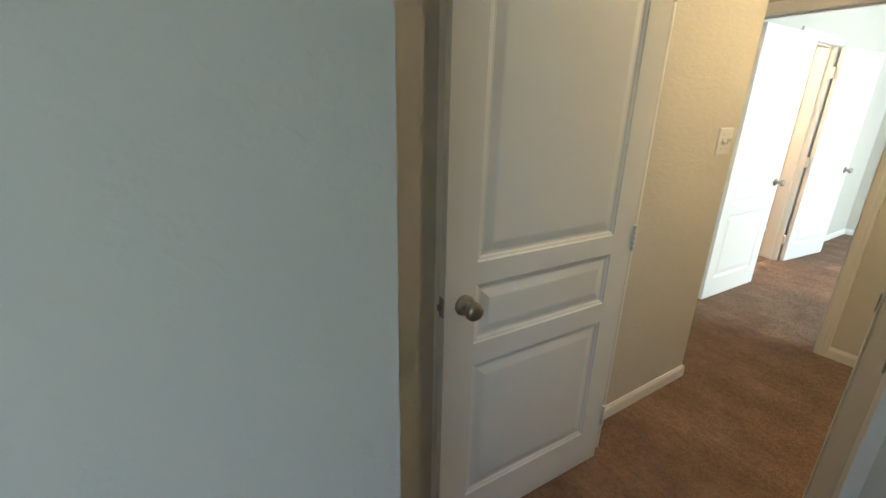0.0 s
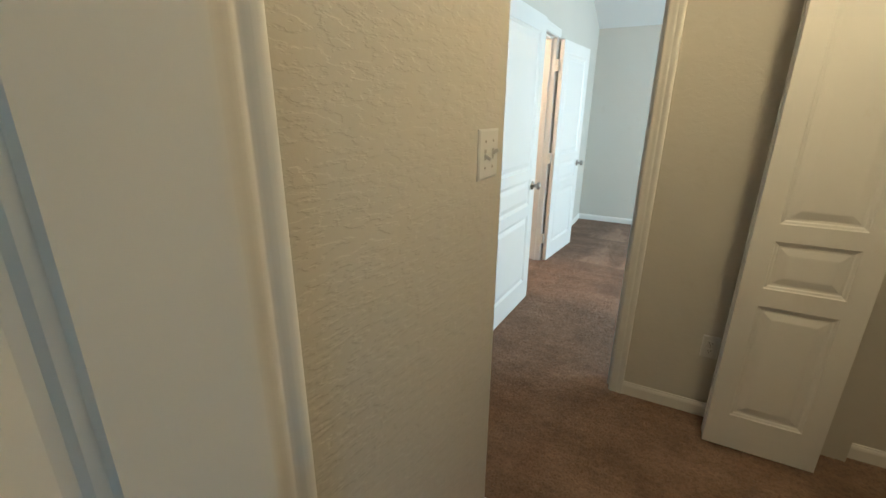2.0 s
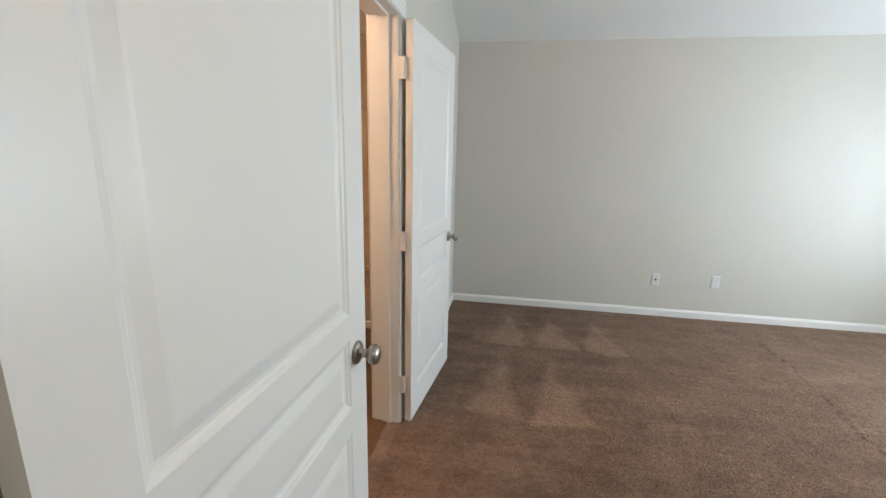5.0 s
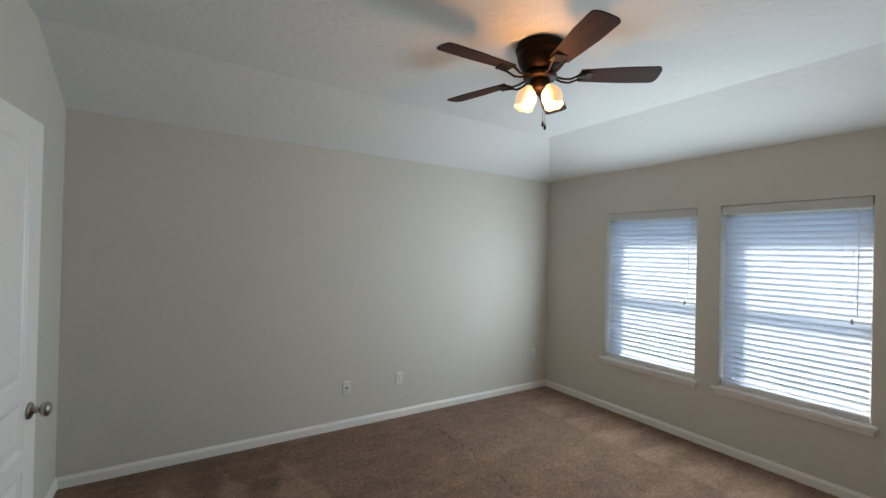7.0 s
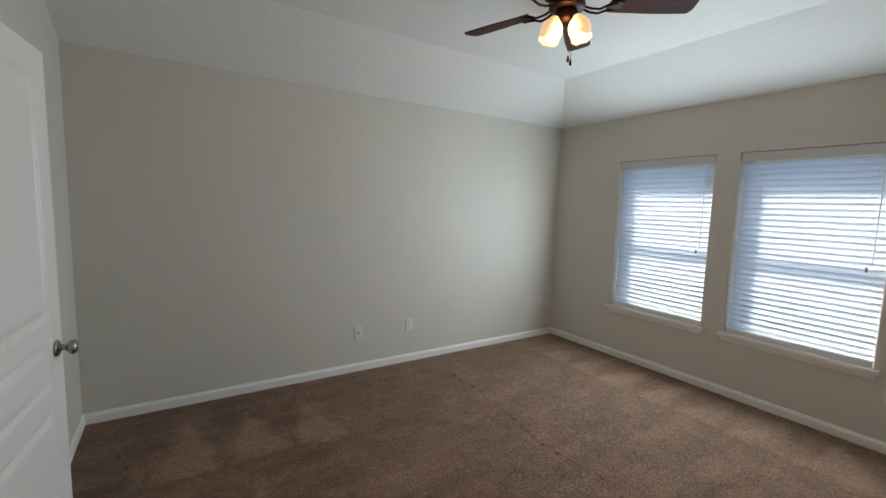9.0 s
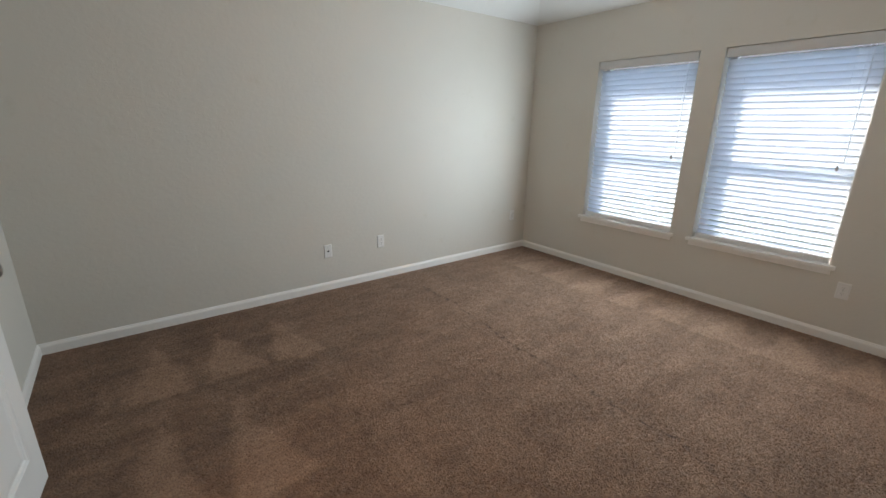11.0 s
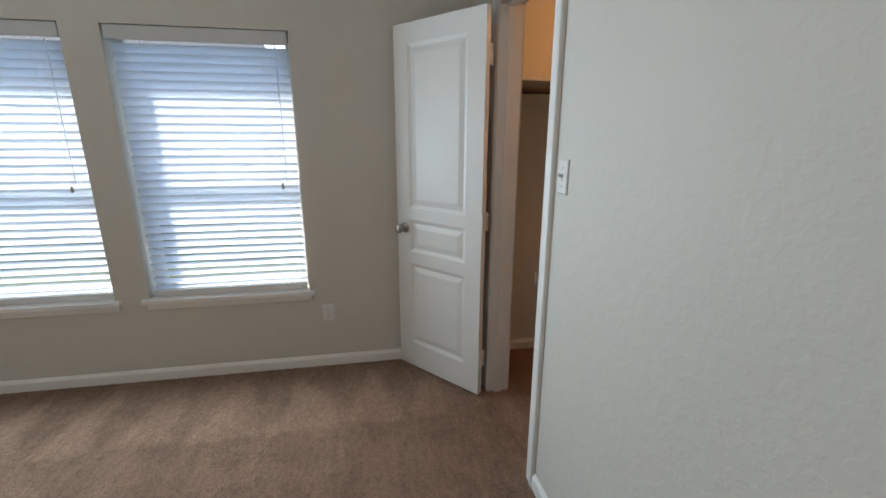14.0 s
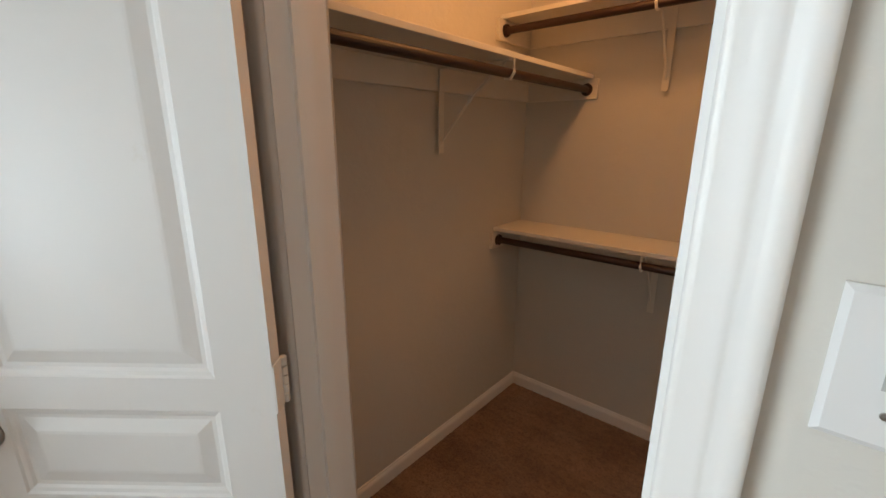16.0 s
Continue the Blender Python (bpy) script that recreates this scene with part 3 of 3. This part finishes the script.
def blind(y0, y1):
    z0, z1 = WZ
    w, h = (y1 - y0) / 2 - 0.013, z1 - z0
    root = empty("window_blind", Matrix.Translation((XW + 0.050, (y0 + y1) / 2, z0)))
    tagged(root, "white two-inch slatted blind, lowered and half open", "blind", "blinds in the windows")
    bm = bmesh.new()
    box(bm, -0.026, 0.03, -w, w, h - 0.045, h - 0.002, 0.002)
    part("headrail", bm, PLATE, root)
    bm = bmesh.new()
    box(bm, -0.046, -0.034, -w - 0.004, w + 0.004, h - 0.072, h - 0.004, 0.003)
    part("valance", bm, VALANCE_SHADED, root)
    bm = bmesh.new()
    box(bm, -0.027, 0.012, -w, w, 0.006, 0.044, 0.004)
    part("bottom_rail", bm, PLATE, root)
    # one curved slat, shared by all
    bm = bmesh.new()
    rows = []
    for k in range(7):
        u = -0.025 + 0.05 * k / 6
        z = 0.0038 * (1 - (u / 0.025) ** 2)
        rows.append([[bm.verts.new((u, y, z + dz)) for y in (-w + 0.003, w - 0.003)] for dz in (0, 0.0028)])
    for a, b in zip(rows, rows[1:]):
        for s in (0, 1):
            bm.faces.new((a[s][0], a[s][1], b[s][1], b[s][0]))
        for e in (0, 1):
            bm.faces.new((a[0][e], b[0][e], b[1][e], a[1][e]))
    for r in (rows[0], rows[-1]):
        bm.faces.new((r[0][0], r[0][1], r[1][1], r[1][0]))
    first = part("slat", bm, SLAT, root)
    rnd = random.Random(int(y0 * 100))
    count = 31
    pitch = (h - 0.115) / count
    for k in range(count):
        ob = first if k == 0 else new("slat", first.data)
        ob.parent = root
        ob.matrix_basis = pose(0, 0, 0.054 + k * pitch, rnd.uniform(-0.25, 0.25), 55 + rnd.uniform(-2.0, 2.0), 0)
    for y in (-w * 0.72, 0.0, w * 0.72) if w > 0.6 else (-w * 0.68, w * 0.68):
        for x in (-0.027, 0.027):
            bm = tube(bmesh.new(), [(x, y, 0.02), (x, y, h - 0.05)], 0.0009, 6)
            part("ladder_cord", bm, SLAT, root)
    bm = tube(bmesh.new(), [(-0.036, -w * 0.80, h - 0.07), (-0.037, -w * 0.80, h * 0.45)], 0.0011, 6)
    cord = part("lift_cord", bm, SLAT, root)
    bm = lathe(bmesh.new(), [(0, 0), (0.007, 0.004), (0.009, 0.012), (0.005, 0.034), (0, 0.036)], Matrix.Translation((-0.037, -w * 0.80, h * 0.45 - 0.034)), 12)
    part("tassel", bm, NICKEL, cord, smooth=True)
    bm = tube(bmesh.new(), [(-0.040, -w * 0.86, h - 0.07), (-0.041, -w * 0.86, h * 0.46)], 0.003, 8)
    part("tilt_wand", bm, SLAT, root)
    return root


window("window_1", *W1)
window("window_2", *W2)
blind(*W1)
blind(*W2)

# ---- wall plates ----


def plate(name, label, category, m, gangs=1, kind="duplex"):
    """A moulded cover plate; m puts x along the wall, y out of it, z up, its centre at the origin."""
    w = 0.035 + 0.023 * (gangs - 1)
    bm = bmesh.new()
    v0 = [bm.verts.new((x, 0.0, z)) for x, z in ((-w, -0.0572), (w, -0.0572), (w, 0.0572), (-w, 0.0572))]
    v1 = [bm.verts.new((x, 0.003, z)) for x, z in ((-w, -0.0572), (w, -0.0572), (w, 0.0572), (-w, 0.0572))]
    v2 = [bm.verts.new((x, 0.0062, z)) for x, z in ((-w + 0.005, -0.0522), (w - 0.005, -0.0522), (w - 0.005, 0.0522), (-w + 0.005, 0.0522))]
    for a, b in ((v0, v1), (v1, v2)):
        for k in range(4):
            bm.faces.new((a[k], a[(k + 1) % 4], b[(k + 1) % 4], b[k]))
    bm.faces.new(v2)
    root = empty(name, m)
    tagged(root, label, category)
    part("cover", bm, PLATE, root)
    for g in range(gangs):
        x = (g - (gangs - 1) / 2) * 0.046
        if kind == "duplex":
            for z in (-0.0195, 0.0195):
                bm = bmesh.new()
                box(bm, x - 0.0165, x + 0.0165, 0.004, 0.0078, z - 0.0135, z + 0.0135, 0.002)
                face = part("socket", bm, PLATE, root)
                bm = bmesh.new()
                for dx in (-0.0063, 0.0063):
                    box(bm, x + dx - 0.001, x + dx + 0.001, 0.007, 0.0082, z - 0.001, z + 0.007)
                lathe(bm, [(0, 0), (0.0024, 0), (0.0024, 0.001), (0, 0.001)], Matrix.Translation((x, 0.0072, z - 0.007)) @ Matrix.Rotation(radians(-90), 4, "X"), 10)
                part("slot", bm, DARK, face)
            screws = (0.0,)
        elif kind == "toggle":
            bm = bmesh.new()
            box(bm, x - 0.0055, x + 0.0055, 0.0045, 0.0068, -0.012, 0.012)
            part("slot", bm, SHADOWED, root)
            bm = bmesh.new()
            box(bm, -0.004, 0.004, 0, 0.020, -0.0045, 0.0045, 0.0015)
            part("toggle", bm, PLATE, root, "", pose(x, 0.004, 0, 28 if g == 0 else -28, 0, 0))
            screws = (-0.030, 0.030)
        else:
            bm = lathe(bmesh.new(), [(0, 0), (0.0075, 0), (0.0075, 0.003), (0.0048, 0.0035), (0.0048, 0.011), (0.003, 0.011), (0.003, 0.005), (0, 0.005)], Matrix.Translation((x, 0.006, 0)) @ Matrix.Rotation(radians(-90), 4, "X"), 14)
            part("jack", bm, BRONZE, root, "dark coaxial jack")
            screws = (-0.030, 0.030)
        for z in screws:
            bm = lathe(bmesh.new(), [(0, 0), (0.0032, 0), (0.0028, 0.0012), (0, 0.0015)], Matrix.Translation((x, 0.0060, z)) @ Matrix.Rotation(radians(-90), 4, "X"), 10)
            part("screw", bm, NICKEL, root)
    return root


def facing(x, y, z, turn):
    return pose(x, y, z, 0, 0, turn)


plate("coaxial_plate", "white wall plate with a dark coaxial jack", "wall plate", facing(1.891, YF, 0.349, 180), 1, "coax")
plate("wall_outlet", "white duplex outlet low on the far wall", "outlet", facing(2.400, YF, 0.359, 180))
plate("wall_outlet", "white duplex outlet low on the wall beside the room corner", "outlet", facing(4.118, YF, 0.405, 180))
plate("wall_outlet", "white duplex outlet below the windows", "outlet", facing(XW, 0.917, 0.367, 90))
plate("wall_outlet", "white duplex outlet low on the textured wall", "outlet", facing(2.04, 0, 0.375, 0))
plate("wall_outlet", "white duplex outlet low on the hall wall", "outlet", facing(1.315, -T, 0.375, 180))
plate("light_switch", "white toggle switch plate beside the closet casing", "switch", facing(3.088, 0, 1.307, 0), 1, "toggle")
plate("double_light_switch", "white two-toggle switch plate on the hall wall", "switch", facing(HX, -1.244, 1.321, -90) @ Matrix.Diagonal((1.08, 1, 1.08, 1)), 2, "toggle")

# ---- ceiling fan ----
fan = empty("ceiling_fan", pose(2.210, 1.858, fz + 0.008, 0, 0, -38))
tagged(fan, "dark bronze five-blade ceiling fan with lit tulip shades", "ceiling fan")
bm = lathe(bmesh.new(), [(0, -0.008), (0.118, -0.008), (0.130, -0.014), (0.132, -0.032), (0.127, -0.046), (0.119, -0.054), (0.122, -0.062), (0.118, -0.088), (0.106, -0.118), (0.088, -0.145), (0.066, -0.158), (0, -0.160)], None, 48)
part("housing", bm, BRONZE, fan, smooth=True)
bm = lathe(bmesh.new(), [(0, -0.158), (0.082, -0.158), (0.088, -0.166), (0.088, -0.182), (0.080, -0.190), (0, -0.190)], None, 36)
part("hub", bm, BRONZE, fan, smooth=True)
bm = lathe(bmesh.new(), [(0, -0.188), (0.050, -0.188), (0.055, -0.200), (0.055, -0.240), (0.048, -0.252), (0.030, -0.262), (0.012, -0.270), (0, -0.272)], None, 30)
kit = part("light_kit", bm, BRONZE, fan, smooth=True)
for k in range(5):
    a = pose(0, 0, -0.176, 0, 0, 72 * k)
    bm = bmesh.new()
    for s in (-1, 1):
        tube(bm, [(0.075, s * 0.012, 0), (0.115, s * 0.020, -0.016), (0.155, s * 0.024, -0.020), (0.195, s * 0.030, -0.004), (0.235, s * 0.034, 0.002)], 0.006, 8)
    box(bm, 0.195, 0.265, -0.045, 0.045, 0.000, 0.005, 0.002)
    part("blade_iron", bm, BRONZE, fan, "", a)
    bm = bmesh.new()
    outline = []
    for i in range(13):
        u = i / 12
        outline.append((0.205 + 0.375 * u, 0.050 + 0.018 * min(1, u * 1.6)))
    for i in range(1, 7):
        ang = math.pi / 2 * i / 6
        outline.append((0.580 + 0.030 * math.sin(ang), 0.068 * math.cos(ang) ** 0.6 if i < 6 else 0.0))
    pts = outline + [(x, -y) for x, y in reversed(outline[:-1])]
    top = [bm.verts.new((x, y, 0.011)) for x, y in pts]
    bot = [bm.verts.new((x, y, 0.005)) for x, y in pts]
    bm.faces.new(top)
    bm.faces.new(bot[::-1])
    for i in range(len(pts)):
        j = (i + 1) % len(pts)
        bm.faces.new((top[i], bot[i], bot[j], top[j]))
    part("blade", bm, BLADE, fan, "reddish walnut blade", a @ pose(0, 0, 0, -11, 0, 0))
for ang in (-161, -41):
    a = pose(0, 0, -0.235, 0, 0, ang)
    bm = tube(bmesh.new(), [(0.040, 0, 0), (0.055, 0, 0.004), (0.068, 0, -0.008)], 0.009, 10)
    arm = part("lamp_arm", bm, BRONZE, fan, "", a)
    tilt = a @ Matrix.Translation((0.060, 0, -0.002)) @ Matrix.Rotation(radians(-15), 4, "Y")
    bm = bmesh.new()
    steps = 36
    rings = []
    prof = [(0.020, 0.004), (0.025, -0.006), (0.040, -0.022), (0.052, -0.044), (0.055, -0.068), (0.050, -0.092), (0.047, -0.106), (0.050, -0.115)]
    for r, z in prof:
        rings.append([bm.verts.new(Vector((r * (1 + 0.035 * math.cos(6 * t) * (-z / 0.118)) * math.cos(t), r * (1 + 0.035 * math.cos(6 * t) * (-z / 0.118)) * math.sin(t), z + 0.004 * math.cos(6 * t) * (-z / 0.118)))) for t in [2 * math.pi * i / steps for i in range(steps)]])
    for p, q in zip(rings, rings[1:]):
        for i in range(steps):
            bm.faces.new((p[i], p[(i + 1) % steps], q[(i + 1) % steps], q[i]))
    globe = part("shade", bm, SHADE, fan, "frosted amber-lit tulip glass shade", tilt, True)
    globe.visible_shadow = False
    bm = lathe(bmesh.new(), [(0, -0.01), (0.012, -0.012), (0.014, -0.03), (0.026, -0.055), (0.028, -0.07), (0.018, -0.09), (0, -0.096)], None, 16)
    b = part("bulb", bm, BULB, fan, "", tilt, True)
    b.visible_shadow = False
for x, y, z in ((0.022, 0.014, -0.40), (0.030, -0.012, -0.425)):
    bm = tube(bmesh.new(), [(x, y, -0.25), (x, y, z)], 0.0012, 6)
    chain = part("pull_chain", bm, BRONZE, fan)
    bm = lathe(bmesh.new(), [(0, 0), (0.004, -0.003), (0.007, -0.018), (0.006, -0.030), (0, -0.034)], Matrix.Translation((x, y, z)), 12)
    part("pull", bm, BRONZE, chain, smooth=True)

# ---- closet shelves ----


def shelf(name, label, m, length, brackets, depth=0.295):
    """A wall shelf with cleat and rod; m puts x along the wall, y out of it, z up at the shelf's top."""
    root = empty(name, m)
    tagged(root, label, "shelf", "closet shelves")
    bm = box(bmesh.new(), 0, length, 0.001, depth, -0.019, 0, 0.002)
    part("board", bm, SHELF, root)
    bm = box(bmesh.new(), 0, length, 0.001, 0.019, -0.108, -0.020, 0.002)
    part("cleat", bm, SHELF, root)
    for x in (0.0, length - 0.018):
        bm = box(bmesh.new(), x, x + 0.018, 0.020, depth + 0.03, -0.108, -0.020, 0.002)
        part("end_cleat", bm, SHELF, root)
    bm = tube(bmesh.new(), [(0.018, depth - 0.02, -0.066), (length - 0.018, depth - 0.02, -0.066)], 0.0165, 16)
    part("rod", bm, ROD, root, "dark-stained round hanging rod")
    for x in (0.012, length - 0.030):
        bm = lathe(bmesh.new(), [(0, 0), (0.026, 0), (0.028, 0.010), (0.020, 0.018), (0, 0.018)], Matrix.Translation((x, depth - 0.02, -0.066)) @ Matrix.Rotation(radians(90), 4, "Y"), 18)
        part("rod_socket", bm, ROD, root)
    for x in brackets:
        bm = bmesh.new()
        box(bm, x - 0.014, x + 0.014, 0.020, 0.024, -0.345, -0.020, 0.001)
        box(bm, x - 0.010, x + 0.010, 0.020, depth - 0.01, -0.026, -0.020, 0.001)
        tube(bm, [(x, 0.024, -0.30), (x, depth * 0.55, -0.12), (x, depth - 0.03, -0.030)], 0.005, 8)
        tube(bm, [(x, depth + 0.004, -0.022), (x, depth + 0.006, -0.066), (x, depth - 0.008, -0.086), (x, depth - 0.030, -0.084)], 0.0055, 8)
        part("bracket", bm, SHELF, root, "white steel shelf bracket with a rod hook")
    return root


shelf("closet_shelf", "painted closet shelf with a dark rod along the side wall", Matrix(((0, -1, 0, XC), (1, 0, 0, CB), (0, 0, 1, 1.738), (0, 0, 0, 1))), -T - CB - 0.01, [0.70], 0.345)
back = Matrix(((1, 0, 0, 2.81), (0, 1, 0, CB), (0, 0, 1, 0), (0, 0, 0, 1)))
shelf("closet_shelf", "painted upper closet shelf with a dark rod", Matrix.Translation((0, 0, 1.990)) @ back, XC - 2.81, [0.86], 0.27)
shelf("closet_shelf", "painted lower closet shelf with a dark rod", Matrix.Translation((0, 0, 1.015)) @ back, XC - 2.81, [0.80], 0.27)

# ---- bath ----
tub = empty("bathtub", Matrix.Translation((-1.17, 3.27, 0.006)))
tagged(tub, "beige acrylic bathtub along the bathroom wall", "bathtub")
bm = box(bmesh.new(), -0.92, 0.92, -0.355, 0.34, 0, 0.30, 0.01)
part("apron", bm, TUB, tub)
bm = bmesh.new()
for x0, x1, y0, y1 in ((-0.92, 0.92, -0.37, -0.27), (-0.92, 0.92, 0.26, 0.34), (-0.92, -0.80, -0.27, 0.26), (0.80, 0.92, -0.27, 0.26)):
    box(bm, x0, x1, y0, y1, 0.301, 0.345, 0.012)
part("rim", bm, TUB, tub)
bm = box(bmesh.new(), -0.92, 0.92, -0.372, -0.356, 0, 0.06, 0.003)
part("skirting", bm, TRIM, tub, "white skirting strip along the tub")
sur = empty("tub_surround", Matrix.Translation((-1.17, 3.62, 0.352)))
tagged(sur, "beige moulded tub surround with soap ledges", "tub surround")
for z0, z1, d in ((0, 0.30, 0.030), (0.306, 0.86, 0.022), (0.866, 1.45, 0.016)):
    part("panel", box(bmesh.new(), -0.92, 0.92, -d, -0.001, z0, z1, 0.004), TUB, sur)
part("ledge", box(bmesh.new(), 0.20, 0.60, -0.10, -0.023, 0.46, 0.50, 0.01), TUB, sur)

# ---- ceiling lamps ----


def bowl_light(name, label, x, y, z, r):
    root = empty(name, Matrix.Translation((x, y, z)))
    tagged(root, label, "ceiling light")
    bm = lathe(bmesh.new(), [(0, 0), (r + 0.012, 0), (r + 0.012, -0.02), (r, -0.026), (0, -0.026)], None, 36)
    part("pan", bm, NICKEL, root, smooth=True)
    bm = lathe(bmesh.new(), [(r, -0.027), (r * 0.96, -0.05), (r * 0.75, -0.085), (r * 0.4, -0.105), (0, -0.112)], None, 36)
    bowl = part("bowl", bm, BULB, root, "lit frosted glass bowl", smooth=True)
    bowl.visible_shadow = False
    return root


bowl_light("ceiling_light", "flush hall ceiling light with a frosted bowl", 1.48, -1.20, 2.44, 0.15)
bowl_light("ceiling_light", "flush closet ceiling light with a frosted bowl", 3.66, -0.95, 2.44, 0.10)
bowl_light("ceiling_light", "flush bathroom ceiling light with a frosted bowl", -0.95, 1.15, 2.44, 0.14)

# ---- outside ----
GZ = -0.35
bm = bmesh.new()
bmesh.ops.create_grid(bm, x_segments=2, y_segments=2, size=1500, matrix=Matrix.Translation((0, 0, GZ)))
tagged(part("ground", bm, LAWN), "sunlit green lawn", "lawn", kind="structure")
house = empty("neighbour_house", Matrix.Translation((11.5, 9.5, GZ)))
tagged(house, "pale neighbouring house with lap siding and a grey roof", "house")
bm = bmesh.new()
box(bm, 0, 9, -7, 5.2, 0, 3.2)
walls = part("wall", bm, SIDING, house)
bm = bmesh.new()
for k in range(18):
    box(bm, -0.022, 0, -7, 5.2, 0.15 + k * 0.165, 0.30 + k * 0.165)
part("siding", bm, SIDING, house)
bm = bmesh.new()
pts = [(-0.5, -7.4, 3.1), (-0.5, 5.6, 3.1), (4.5, 3.0, 5.6), (4.5, -4.8, 5.6), (9.5, -7.4, 3.1), (9.5, 5.6, 3.1)]
vs = [bm.verts.new(p) for p in pts]
for q in ((0, 1, 2, 3), (4, 3, 2, 5), (1, 5, 2), (0, 3, 4), (0, 4, 5, 1)):
    bm.faces.new([vs[k] for k in q])
part("roof", bm, SHINGLE, house)
# eave over the windows
bm = bmesh.new()
box(bm, XW + 0.26, XW + 0.80, -6.5, 4.6, 2.46, 2.60)
tagged(part("eave", bm, TRIM), kind="structure")

# ---- carpet pile ----


def pile(areas, pitch, seed):
    """Short leaning tufts of cut pile over the given floor areas, as one mesh."""
    rng = np.random.default_rng(seed)
    spots = []
    for x0, x1, y0, y1 in areas:
        gx, gy = np.meshgrid(np.arange(x0, x1, pitch), np.arange(y0, y1, pitch))
        p = np.stack((gx.ravel(), gy.ravel()), 1)
        spots.append(p + rng.uniform(-0.45, 0.45, p.shape) * pitch)
    p = np.concatenate(spots)
    count = len(p)
    r = rng.uniform(0.0065, 0.0095, count)
    a = rng.uniform(0, 2 * np.pi, count)
    verts = np.zeros((count, 4, 3), np.float32)
    for k in range(3):
        verts[:, k, 0] = p[:, 0] + r * np.cos(a + k * 2 * np.pi / 3)
        verts[:, k, 1] = p[:, 1] + r * np.sin(a + k * 2 * np.pi / 3)
        verts[:, k, 2] = 0.0005
    lean = rng.uniform(0, 0.006, count)
    b = rng.uniform(0, 2 * np.pi, count)
    verts[:, 3, 0] = p[:, 0] + lean * np.cos(b)
    verts[:, 3, 1] = p[:, 1] + lean * np.sin(b)
    verts[:, 3, 2] = rng.uniform(0.0032, 0.0066, count)
    base = (np.arange(count, dtype=np.int32) * 4)[:, None]
    tris = (base[:, :, None] + np.array([[0, 1, 3], [1, 2, 3], [2, 0, 3]], np.int32)[None]).reshape(-1)
    me = bpy.data.meshes.new("carpet_pile")
    me.vertices.add(count * 4)
    me.vertices.foreach_set("co", verts.reshape(-1))
    me.loops.add(len(tris))
    me.loops.foreach_set("vertex_index", tris)
    me.polygons.add(len(tris) // 3)
    me.polygons.foreach_set("loop_start", np.arange(0, len(tris), 3, dtype=np.int32))
    me.update(calc_edges=True)
    me.validate()
    me.materials.append(CARPET)
    return tagged(new("carpet_pile", me), "brown speckled cut-pile carpet tufts", "carpet", kind="stuff")


pile([(0.015, XW - 0.015, 0.015, YF - 0.015), (BD[0], BD[1], -T, 0.015), (CX[0], CX[1], -T, 0.015), (2.82, XC - 0.015, CB + 0.015, -T), (HX + 0.015, 1.40, -1.98, -T - 0.015), (DX + 0.02, 1.40, -3.2, -1.98), (1.40, 2.2, -1.9, -T - 0.015), (-0.5, HX, -1.1, -T - 0.015)], 0.0115, 3)
